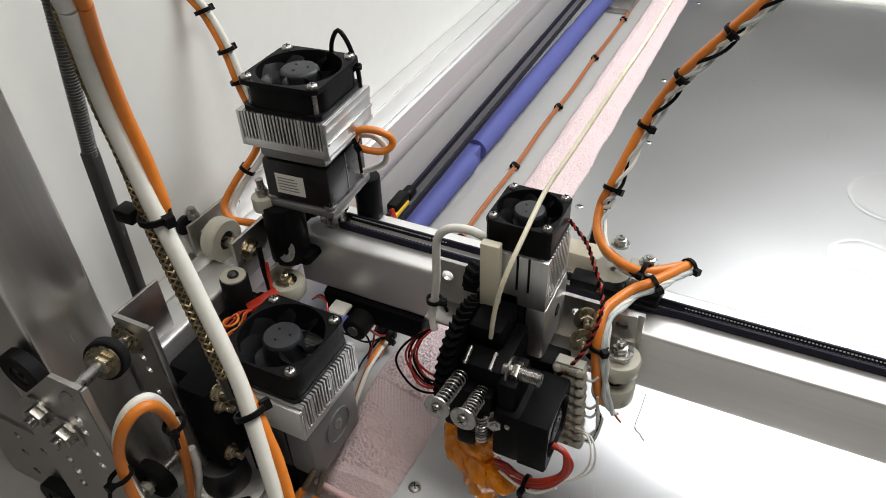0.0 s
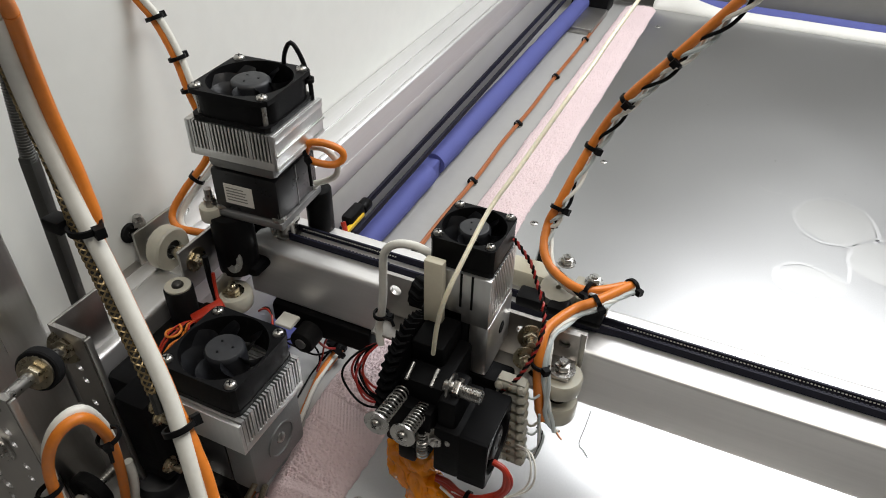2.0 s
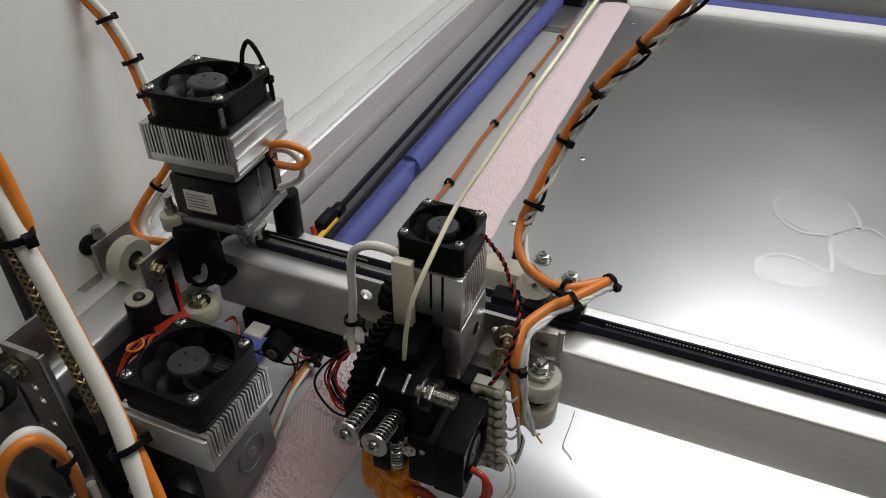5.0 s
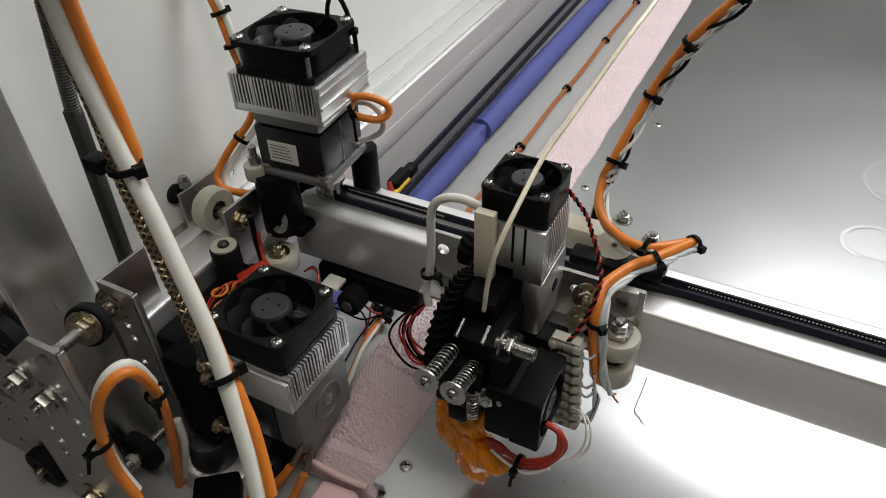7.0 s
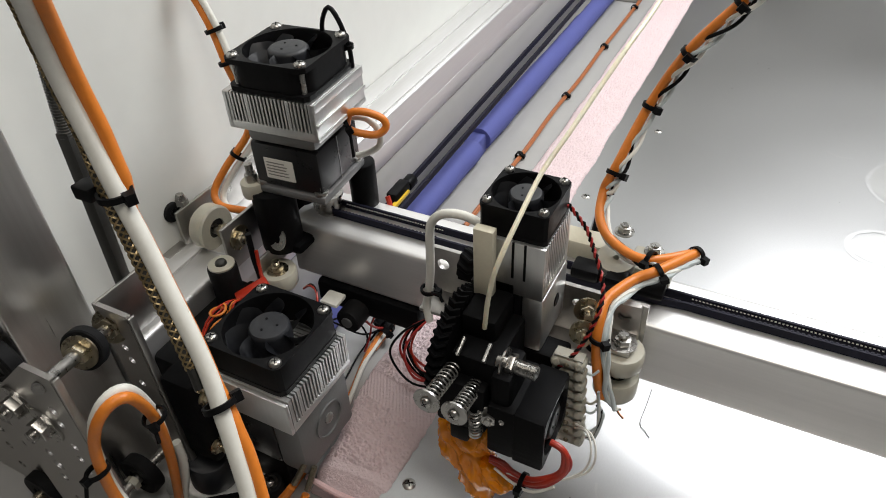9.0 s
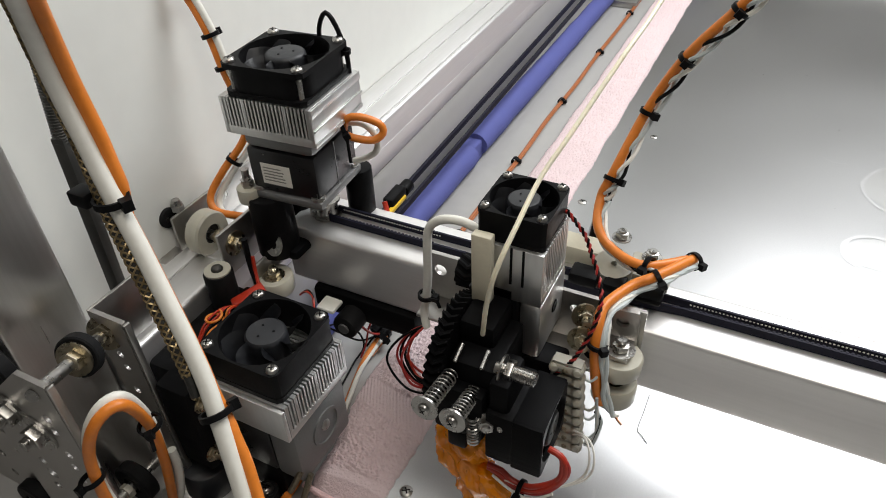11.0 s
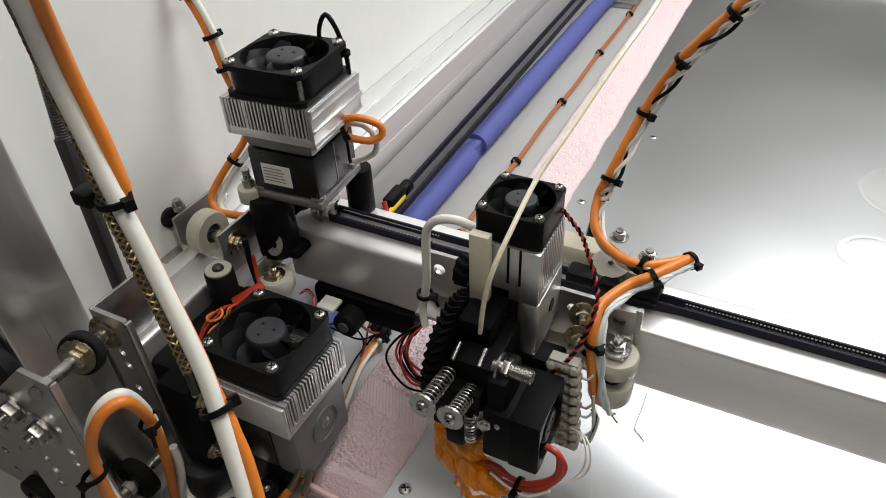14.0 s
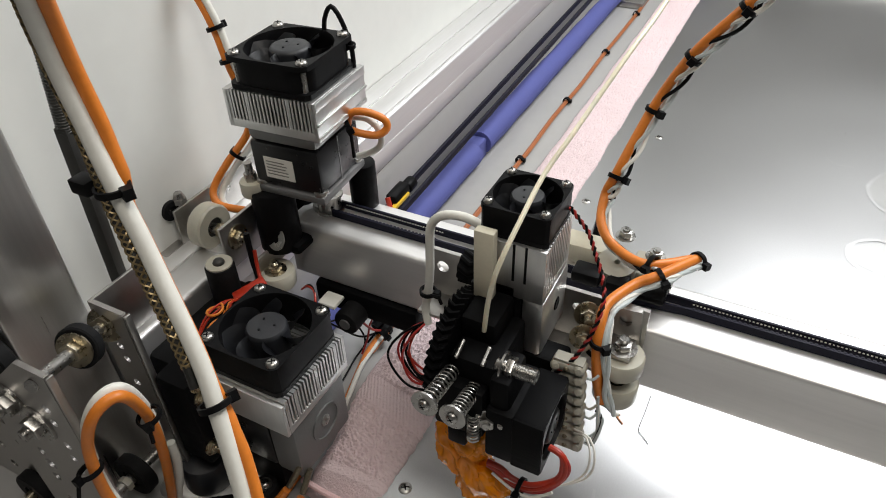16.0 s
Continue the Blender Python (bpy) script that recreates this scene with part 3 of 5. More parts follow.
def beside(i, n):
    """How far the orange cable lies to the side of the white one and behind it."""
    u = i / n
    for (a, s0, b0), (c, s1, b1) in zip(LAY, LAY[1:]):
        if u <= c:
            w = (u - a) / (c - a)
            w = w * w * (3 - 2 * w)
            return Vector((0.87, 0.47, 0.1)) * (s0 + (s1 - s0) * w) + Vector((-0.37, 0.69, -0.62)) * (b0 + (b1 - b0) * w)
    return Vector((0.007, 0.004, 0))


po = [p + beside(i, len(pn)) for i, p in enumerate(pn)]
part("orange_cable", sweep(B(), po, 0.0027, 14), "orange", near)
pb = [p + Vector((-0.87, -0.47, -0.1)) * (0.0024 + 0.0034 * min(1.0, max(0.0, (i / len(pn) - 0.30) / 0.15))) + Vector((-0.37, 0.69, -0.62)) * 0.0002 for i, p in enumerate(pn)][:int(0.76 * len(pn))]
part("braided_wire", sweep(B(), pb, 0.0021, 10), "rod", near, "braided tinned sleeve")
pf = smooth_path(pb[::4], 0.0007)
for way in (1, -1):
    for k in range(4):
        part("braid_strand", sweep(B(), twist(pf, 0.0022, 14 * way, 1.571 * k), 0.00045, 4), "brass", near)
for p, d, tail in (((-0.1171, -0.1468, 0.2929), (-0.05, 0.02, 1), 0.0), ((-0.0749, -0.1662, 0.2153), (-0.5, 0.25, 0.9), 0.0), ((-0.0935, -0.159, 0.42), (-0.1, 0, 1), 0.0)):
    zip_tie(p, d, 0.0056, near, width=0.0026)
for start, r, c, nm in ((pn[0], 0.0036, "white", "white_cable"), (po[0], 0.0027, "orange", "orange_cable")):
    q = smooth_path([start, start + Vector((0.004, -0.006, 0.05)), start + Vector((-0.03, 0.02, 0.3)), start + Vector((-0.10, 0.04, 0.7)), start + Vector((-0.12, 0.05, 1.2212))], 0.01)
    part(nm, sweep(B(), q, r, 12), c, near)
part("tie_head", box(B(), (-0.1335, -0.1525, 0.2895), (-0.1245, -0.145, 0.2955), 0.0008), "black", near)

# threaded rod
rodt = thing("threaded_rod", (-0.2575, -0.074, 0.10), "dark threaded steel rod standing in the rail", "rod")
ROD_FOOT, ROD_JOINT, ROD_TOP = Vector((-0.2618, -0.074, 0.1112)), Vector((-0.2537, -0.074, 0.2484)), Vector((-0.2083, -0.074, 0.4916))
part("rod_core", cyl(B(), ROD_JOINT, ROD_TOP, 0.0040, seg=20), "rod", rodt)
part("thread", sweep(B(), helix(ROD_JOINT, ROD_JOINT.lerp(ROD_TOP, 0.9), 0.0041, 120, 10), 0.00045, 4), "rod", rodt)
m, n = frame_of(ROD_FOOT, ROD_JOINT)
part("flat_bar", box_at(m @ Matrix.Rotation(radians(20), 4, "Z"), (-0.0042, -0.0036, -n / 2), (0.0042, 0.0036, n / 2 + 0.004), 0.0007), "rod", rodt, "flat dark steel bar below the thread")
part("edge_strip", box_at(m @ Matrix.Rotation(radians(20), 4, "Z"), (0.0043, -0.0030, -n / 2), (0.0051, -0.0012, n / 2), 0.0002), "steel", rodt)


# ---- fans, heatsinks, motors ----
def square_loop(bm, s, z, r, n, q):
    """A ring of n points on a rounded square of half side s."""
    out = []
    for k in range(n):
        a = 2 * math.pi * (k + 0.5) / n
        c, d = math.cos(a), math.sin(a)
        t = 1 / (abs(c) ** 14 + abs(d) ** 14) ** (1 / 14)
        out.append(bm.verts.new(q @ Vector((s * t * c, s * t * d, z))))
    return out


def circle_loop(bm, rad, z, n, q):
    return [bm.verts.new(q @ Vector((rad * math.cos(2 * math.pi * (k + 0.5) / n), rad * math.sin(2 * math.pi * (k + 0.5) / n), z))) for k in range(n)]


def body_loop(bm, h, z, n, q):
    """A square with cut corners, as a fan's housing has between its flanges."""
    out = []
    for k in range(n):
        a = 2 * math.pi * (k + 0.5) / n
        c, d = math.cos(a), math.sin(a)
        out.append(bm.verts.new(q @ Vector((c * min(h * 0.965 / max(abs(c), abs(d)), h * 1.17), d * min(h * 0.965 / max(abs(c), abs(d)), h * 1.17), z))))
    return out


def bridge(bm, a, b):
    n = len(a)
    for k in range(n):
        bm.faces.new((a[k], a[(k + 1) % n], b[(k + 1) % n], b[k]))


def fan(m, size, depth, pitch, parent, blades=7, hub=0.33, screws=True, name="cooling_fan", notched=False, turn=0.0, rotor="rotor"):
    """A square axial fan, its top face at the pose m and its body below it; a part with sub-parts, or a thing."""
    h, n = size / 2, 64
    ft = depth * 0.16
    bm = B()
    o1, o2 = square_loop(bm, h, 0, 0, n, m), square_loop(bm, h, -ft, 0, n, m)
    shell = body_loop if notched else lambda b, s, z, k, q: square_loop(b, s * 0.985, z, 0, k, q)
    c2, c3 = shell(bm, h, -ft, n, m), shell(bm, h, -depth + ft, n, m)
    o3, o4 = square_loop(bm, h, -depth + ft, 0, n, m), square_loop(bm, h, -depth, 0, n, m)
    i1, i2, i3 = circle_loop(bm, h * 0.95, 0, n, m), circle_loop(bm, h * 0.92, -ft, n, m), circle_loop(bm, h * 0.92, -depth, n, m)
    for a, b in ((o1, o2), (o2, c2), (c2, c3), (c3, o3), (o3, o4), (o4, i3), (i3, i2), (i2, i1), (i1, o1)):
        bridge(bm, a, b)
    frame_ob = part(name, bm, "black", parent)
    hb = size * 0.5 * hub * 1.35
    bm = lathe(B(), m @ Vector((0, 0, -depth * 0.82)), m.to_3x3() @ Vector((0, 0, 1)),
               [(0.0001, 0), (hb, 0), (hb, depth * 0.66), (hb * 0.97, depth * 0.73), (hb * 0.88, depth * 0.785), (hb * 0.75, depth * 0.80), (0.0001, depth * 0.805)], 40)
    part("hub", bm, rotor, frame_ob)
    bm = B()
    for k in range(3):
        a = radians(120 * k + 20)
        q = m @ Vector((hb * 0.42 * math.cos(a), hb * 0.42 * math.sin(a), -depth * 0.018))
        cyl(bm, q, q + m.to_3x3() @ Vector((0, 0, 0.0004)), hb * 0.06, seg=10)
    part("hub_dimples", bm, "black", frame_ob)
    for b in range(blades):
        bm = B()
        grid = []
        for i in range(7):
            u = i / 6
            rad = hb * 0.97 + (h * 0.90 - hb * 0.97) * u
            row = []
            for j in range(6):
                w = j / 5
                a = radians(turn) + 2 * math.pi * b / blades + radians(205 / blades) * (w - 0.5) * (1.0 + 0.12 * u) + radians(24) * u * u
                z = -depth * (0.07 + 0.62 * w ** 1.15) - depth * 0.03 * u
                row.append(bm.verts.new(m @ Vector((rad * math.cos(a), rad * math.sin(a), z))))
            grid.append(row)
        for i in range(6):
            for j in range(5):
                bm.faces.new((grid[i][j], grid[i + 1][j], grid[i + 1][j + 1], grid[i][j + 1]))
        bmesh.ops.solidify(bm, geom=bm.faces[:], thickness=0.0010)
        part("blade", bm, rotor, frame_ob)
    for k in range(4):
        a = radians(45 + 90 * k)
        bm = B()
        cyl(bm, m @ Vector((hb * 0.9 * math.cos(a), hb * 0.9 * math.sin(a), -depth * 0.93)), m @ Vector((h * 0.94 * math.cos(a), h * 0.94 * math.sin(a), -depth * 0.93)), depth * 0.07, seg=8)
        part("strut", bm, "black", frame_ob)
    if screws:
        for sx, sy in ((1, 1), (1, -1), (-1, 1), (-1, -1)):
            p = m @ Vector((sx * pitch / 2, sy * pitch / 2, 0))
            up = m.to_3x3() @ Vector((0, 0, 1))
            pan_screw("screw", p, size * 0.052 + 0.0008, 0.0026, up, frame_ob)
            if not notched:
                continue
            bm = cyl(B(), p, p - up * depth * 1.1, 0.0017, seg=10)
            sweep(bm, helix(p - up * depth * 0.2, p - up * depth * 0.85, 0.0018, 14, 8), 0.0003, 4)
            part("screw_shank", bm, "steel", frame_ob)
    return frame_ob


def fins(m, lx, ly, h, base, count, gap, parent, name="heatsink", thick_every=0, side_plates=True):
    """A heatsink whose fins run along local y, spaced along x, standing on a base plate; m is at its underside's centre."""
    sink = part(name, box_at(m, (-lx / 2, -ly / 2, 0), (lx / 2, ly / 2, base), 0.0004), "sink", parent)
    pitch = lx / count
    for k in range(count):
        x = -lx / 2 + pitch * (k + 0.5)
        w = pitch * gap
        if k in (0, count - 1) and side_plates:
            w = pitch * 0.95
        if thick_every and k % thick_every == thick_every // 2:
            w = pitch * 0.98
        part("fin", box_at(m, (x - w / 2, -ly / 2, base), (x + w / 2, ly / 2, h), 0), "sink", sink)
    return sink


def text_bars(m, w, h, rows, parent, seed):
    rnd = random.Random(seed)
    for k in range(rows):
        x = -w / 2
        y = h / 2 - h * (k + 0.5) / rows
        end = w / 2 * rnd.uniform(0.3, 0.95)
        part("text_bar", box_at(m, (x, y - h / rows * 0.17, 0), (end, y + h / rows * 0.17, 0.00015)), "ink", parent)


# gantry motor, upright, with its cooler
C1 = Vector((-0.1924, 0.0506, 0))
A1 = 3.8
UP = Matrix.Translation(C1) @ Matrix.Rotation(radians(A1), 4, "Z")


def at_z(m, z):
    return m @ Matrix.Translation((0, 0, z))


gm = thing("gantry_motor", (C1.x, C1.y, 0.165), "upright black stepper motor with finned cooler and fan", "motor")
fan(at_z(UP, 0.2625), 0.060, 0.0215, 0.049, gm, notched=True, turn=20)
hs = fins(at_z(UP, 0.2145), 0.064, 0.062, 0.0262, 0.006, 23, 0.5, gm, thick_every=11)
part("side_plate", box_at(at_z(UP, 0.2145), (0.0305, -0.031, 0.0), (0.0335, 0.031, 0.026), 0.0004), "sink", hs)
for z0, z1, x1 in ((0.0, 0.0030, 0.0341), (0.0105, 0.0125, 0.0350), (0.0205, 0.0262, 0.0343)):
    part("side_ledge", box_at(at_z(UP, 0.2145), (0.0335, -0.031, z0), (x1, 0.031, z1), 0.0004), "sink", hs)
part("side_plate", box_at(at_z(UP, 0.2145), (-0.0345, -0.031, 0.0), (-0.0305, 0.031, 0.026), 0.0004), "sink", hs)
part("end_cap", box_at(at_z(UP, 0.203), (-0.0265, -0.0265, 0), (0.0265, 0.0265, 0.0115), 0.004), "cast", gm, "dull grey cast end cap")
body = part("body", box_at(at_z(UP, 0.1695), (-0.0268, -0.0268, 0), (0.0268, 0.0268, 0.0335), 0.003), "motor", gm)
part("seam", box_at(at_z(UP, 0.1695), (0.0266, -0.002, 0.0), (0.0271, -0.001, 0.0335)), "cast", gm)
part("flange", box_at(at_z(UP, 0.1635), (-0.0285, -0.0285, 0), (0.0285, 0.0285, 0.006), 0.0015), "cast", gm)
lab = at_z(UP, 0.1838) @ Matrix.Translation((-0.005, -0.0270, 0.001)) @ Matrix.Rotation(radians(90), 4, "X")
label_ob = part("label", box_at(lab, (-0.0115, -0.008, 0), (0.0115, 0.008, 0.0003)), "label", gm, "white paper rating label")
text_bars(lab @ Matrix.Translation((0, 0, 0.0003)), 0.0195, 0.012, 5, label_ob, 3)
for sx in (1, -1):
    for sy in (1, -1):
        p = UP @ Vector((sx * 0.0235, sy * 0.0235, 0))
        bm = cyl(B(), p + Vector((0, 0, 0.1695)), p + Vector((0, 0, 0.1725)), 0.005, seg=20, bevel=0.0005)
        cyl(bm, p + Vector((0, 0, 0.1725)), p + Vector((0, 0, 0.176)), 0.0032, seg=14)
        part("mount_bolt", bm, "steel", gm)
pulley = part("drive_pulley", lathe(B(), (-0.1924, 0.066, 0.126), (0, 0, 1), [(0.002, 0), (0.011, 0), (0.011, 0.002), (0.009, 0.002), (0.009, 0.013), (0.011, 0.013), (0.011, 0.015), (0.002, 0.015)], 28), "steel", gm)

# black spacers under that motor
mount = thing("motor_mount", (-0.205, 0.045, 0.09), "black printed motor mount with thick round spacers", "mount")
bm = box(B(), (-0.226, 0.022, 0.110), (-0.192, 0.066, 0.119), 0.004)
part("mount_plate", bm, "printed", mount)
for x, y, r in ((-0.2125, 0.029, 0.0155), (-0.2215, 0.07, 0.012), (-0.172, 0.084, 0.0105)):
    part("spacer", cyl(B(), (x, y, 0.112), (x, y, 0.1634), r, seg=28, bevel=0.0015), "black", mount)
part("spacer_cap", cyl(B(), (-0.2225, 0.022, 0.1585), (-0.2225, 0.022, 0.170), 0.0085, seg=24, bevel=0.001), "nylon", mount)
bm = cyl(B(), (-0.2225, 0.022, 0.170), (-0.2225, 0.022, 0.176), 0.0045, seg=6)
cyl(bm, (-0.2225, 0.022, 0.176), (-0.2225, 0.022, 0.184), 0.0028, seg=12)
part("stud", bm, "steel", mount)
part("washer", lathe(B(), (-0.2055, 0.0165, 0.127), (-0.2, -1, 0.5), [(0.003, 0), (0.0085, 0), (0.0085, 0.001), (0.003, 0.001)], 24), "steel", mount)

# base motor, lying, with its cooler
C2 = Vector((-0.1536, -0.0602, 0))
LO = Matrix.Translation(C2) @ Matrix.Rotation(radians(-0.4), 4, "Z")
bmot = thing("base_motor", (C2.x, C2.y, -0.02), "black stepper motor lying under a finned cooler and fan", "motor")
fan(at_z(LO, 0.1313), 0.060, 0.0238, 0.049, bmot, turn=5)
hs = fins(at_z(LO, 0.0785) @ Matrix.Rotation(radians(90), 4, "Z"), 0.062, 0.066, 0.029, 0.006, 21, 0.5, bmot, thick_every=7)
part("front_plate", box_at(at_z(LO, 0.0785), (-0.033, -0.034, 0.0), (0.033, -0.0312, 0.0275), 0.0004), "sink", hs)
part("body", box_at(at_z(LO, 0.024), (-0.045, -0.0275, 0), (0.008, 0.0275, 0.0543), 0.003), "motor", bmot)
cap = part("end_cap", box_at(at_z(LO, 0.024), (0.008, -0.028, 0), (0.0305, 0.028, 0.0543), 0.0035), "cast", bmot, "dull grey cast end cap with a round boss")
part("boss", lathe(B(), LO @ Vector((0.0305, 0.002, 0.052)), (1, 0, 0), [(0.0125, -0.001), (0.014, -0.001), (0.014, 0.0012), (0.0125, 0.0012)], 36), "cast", cap)
bm = B()
screw_head(bm, LO @ Vector((0.0305, 0.002, 0.053)), 0.0042, 0.002, (1, 0, 0))
part("cap_screw", bm, "steel", cap)
part("foot", box_at(at_z(LO, -0.02), (-0.04, -0.022, 0), (0.004, 0.022, 0.045), 0.002), "black", bmot)

blk = thing("belt_housing", (-0.205, -0.08, -0.02), "black printed housing between the motor and the bracket plates", "housing")
part("housing_body", box(B(), (-0.2125, -0.1075, 0.024), (-0.1855, -0.036, 0.103), 0.004), "printed", blk)
part("housing_arm", box(B(), (-0.2365, -0.092, 0.04), (-0.19, -0.004, 0.097), 0.005), "black", blk)
part("sensor_body", box(B(), (-0.218, -0.03, 0.09), (-0.196, -0.008, 0.104), 0.003), "black", blk)
for p in ((-0.1855, -0.0981, 0.0869), (-0.1855, -0.1030, 0.0415), (-0.1855, -0.0975, 0.099)):
    bm = hexnut(B(), p, Vector(p) + Vector((0.004, 0, 0)), 0.0045)
    cyl(bm, Vector(p) + Vector((0.004, 0, 0)), Vector(p) + Vector((0.011, 0, 0)), 0.0026, seg=12)
    lathe(bm, Vector(p), (1, 0, 0), [(0.003, 0), (0.0062, 0), (0.0062, 0.001), (0.003, 0.001)], 20)
    part("bolt", bm, "yzinc", blk)

pul = thing("flanged_bearing", (-0.204, -0.092, -0.02), "dark round bearing housing on a silver flange bolted to the base", "bearing")
bm = lathe(B(), (-0.205, -0.098, -0.02), (0, 0, 1), [(0.004, 0), (0.029, 0), (0.029, 0.005), (0.024, 0.007), (0.004, 0.007)], 40)
for k in range(4):
    a = radians(90 * k + 40)
    cyl(bm, (-0.205 + 0.029 * math.cos(a), -0.098 + 0.029 * math.sin(a), -0.02), (-0.205 + 0.029 * math.cos(a), -0.098 + 0.029 * math.sin(a), -0.0142), 0.0095, seg=28, bevel=0.001)
part("flange", bm, "sink", pul, "bright cast flange with bolt lugs")
part("cup", cyl(B(), (-0.207, -0.098, -0.013), (-0.207, -0.098, 0.012), 0.0185, 0.0165, seg=36, bevel=0.002), "rotor", pul, "dark round bearing cup")
for k in range(4):
    a = radians(90 * k + 40)
    p = (-0.205 + 0.030 * math.cos(a), -0.098 + 0.030 * math.sin(a), -0.0142)
    bm = B()
    screw_head(bm, p, 0.0040, 0.0024)
    part("bolt", bm, "steel", pul)
block = thing("plastic_block", (-0.181, -0.124, -0.02), "black plastic block screwed to the base beside the bearing", "block")
turn_block = Matrix.Translation((-0.180, -0.126, -0.0195)) @ Matrix.Rotation(radians(38), 4, "Z")
part("block_body", box_at(turn_block, (-0.016, -0.013, 0), (0.016, 0.013, 0.018), 0.0025), "printed", block)
part("step", box_at(turn_block, (-0.016, 0.0128, 0), (0.004, 0.019, 0.009), 0.0015), "printed", block)
foot = thing("rubber_foot", (-0.162, -0.0905, -0.02), "round black rubber foot with a steel screw", "foot")
part("rubber_pad", cyl(B(), (-0.162, -0.0905, -0.02), (-0.162, -0.0905, -0.005), 0.0098, 0.0088, seg=28, bevel=0.001), "rubber", foot)
part("washer", cyl(B(), (-0.162, -0.0905, -0.005), (-0.162, -0.0905, -0.0042), 0.0055, seg=20), "steel", foot)
pan_screw("screw", (-0.162, -0.0905, -0.0042), 0.0036, 0.0022, (0, 0, 1), foot)

# sensor wires with a red plug
plug = thing("red_plug", (-0.2, -0.025, 0.104), "small red wire plug with thin orange and black wires", "plug")
part("plug_body", box_at(Matrix.Translation((-0.2005, -0.0235, 0.1105)) @ Matrix.Rotation(radians(-35), 4, "Z") @ Matrix.Rotation(radians(15), 4, "X"), (-0.0045, -0.012, -0.005), (0.0045, 0.012, 0.004), 0.001), "redsleeve", plug)
for k, c in enumerate(("redsleeve", "redsleeve", "black", "orange", "redsleeve")):
    o = 0.0022 * k
    pts = [(-0.204, -0.032, 0.109), (-0.2075 + o, -0.041 - o * 0.4, 0.113 + 0.5 * o), (-0.209 + o * 1.2, -0.05, 0.114 - o * 0.6), (-0.2105 + o, -0.06, 0.11), (-0.209 + 0.5 * o, -0.072, 0.101)]
    part("thin_wire", sweep(B(), smooth_path(pts), 0.0008, 6), c, plug)
part("loop_wire", sweep(B(), [(-0.2065 + 0.0055 * math.cos(a / 3), -0.052 + 0.0055 * math.sin(a / 3), 0.1105 + 0.0008 * a / 3) for a in range(24)], 0.0009, 6), "orange", plug)
for o, c in ((0, "redsleeve"), (0.0016, "black")):
    part("fan_wire", sweep(B(), smooth_path([(-0.140, -0.030 + o, 0.118), (-0.146, -0.02, 0.127), (-0.158, -0.012 + o, 0.122), (-0.17, -0.006, 0.11)]), 0.0008, 6), c, plug)
part("tail_wire", sweep(B(), smooth_path([(-0.2145, -0.002, 0.142), (-0.2125, -0.004, 0.12), (-0.206, -0.008, 0.108)]), 0.0022, 8), "black", plug)
part("tail_wire", sweep(B(), smooth_path([(-0.2105, -0.002, 0.128), (-0.2085, -0.005, 0.115), (-0.203, -0.01, 0.108)]), 0.0014, 8), "redsleeve", plug)


# ---- gantry beam ----
beam = thing("gantry_beam", (0.3, 0.065, 0.0757), "square aluminium tube spanning the bed as gantry beam", "beam")
pts = rounded([(0.04, 0.0757), (0.09, 0.0757), (0.09, 0.126), (0.04, 0.126)], 0.0042, 5)
bm = B()
a = [bm.verts.new((-0.214, y, z)) for y, z in pts]
b = [bm.verts.new((1.35, y, z)) for y, z in pts]
for i in range(len(pts)):
    bm.faces.new((a[i], a[(i + 1) % len(pts)], b[(i + 1) % len(pts)], b[i]))
bm.faces.new(a[::-1])
bm.faces.new(b)
part("tube", bm, "alu", beam)
bm = cyl(B(), (-0.2, 0.062, 0.126), (-0.2, 0.062, 0.131), 0.0045, seg=6)
part("bolt", bm, "steel", beam)

gb = thing("gantry_belt", (0.3, 0.069, 0.1262), "black toothed belt running along the top of the beam", "belt")
for y, inner, nm in ((0.0585, 1, "front_run"), (0.0715, -1, "back_run")):
    z1 = 0.1325
    bm = B()
    xs = [(-0.185, y, z1), (0.03, y, z1), (0.075, 0.067 + (y - 0.065) * 0.62, 0.1325), (1.3, 0.067 + (y - 0.065) * 0.62, 0.1325)]
    for (xa, ya, za), (xb, yb, zb) in zip(xs, xs[1:]):
        v = [bm.verts.new(c) for c in ((xa, ya - 0.0008, 0.1266), (xa, ya + 0.0008, 0.1266), (xa, ya + 0.0008, za), (xa, ya - 0.0008, za), (xb, yb - 0.0008, 0.1266), (xb, yb + 0.0008, 0.1266), (xb, yb + 0.0008, zb), (xb, yb - 0.0008, zb))]
        for f in ((0, 1, 2, 3), (7, 6, 5, 4), (0, 4, 5, 1), (1, 5, 6, 2), (2, 6, 7, 3), (3, 7, 4, 0)):
            bm.faces.new([v[k] for k in f])
    run = part(nm, bm, "belt", gb)
    bm = B()
    pitch = 0.003 if inner > 0 else 0.0022
    for k in range(int(0.78 / pitch)):
        x = -0.18 + pitch * k
        if -0.098 < x < 0.076:
            continue
        yy = y if x < 0 else 0.067 + (y - 0.065) * 0.62
        box(bm, (x, yy + inner * 0.0008 - 0.0006, 0.127 if inner > 0 else 0.1301), (x + pitch * 0.5, yy + inner * 0.0008 + 0.0007, 0.1328 if inner > 0 else 0.1307))
    tagged(part("teeth", bm, "belt" if inner > 0 else "white", run), kind="stuff")

# belt clamps and idler behind the head
cl = thing("belt_clamp", (0.03, 0.08, 0.126), "black belt clamp with a clear idler wheel on a plastic block", "clamp")
part("block", box(B(), (-0.014, 0.08, 0.128), (0.022, 0.098, 0.1435), 0.0025), "beige", cl, "cream plastic block")
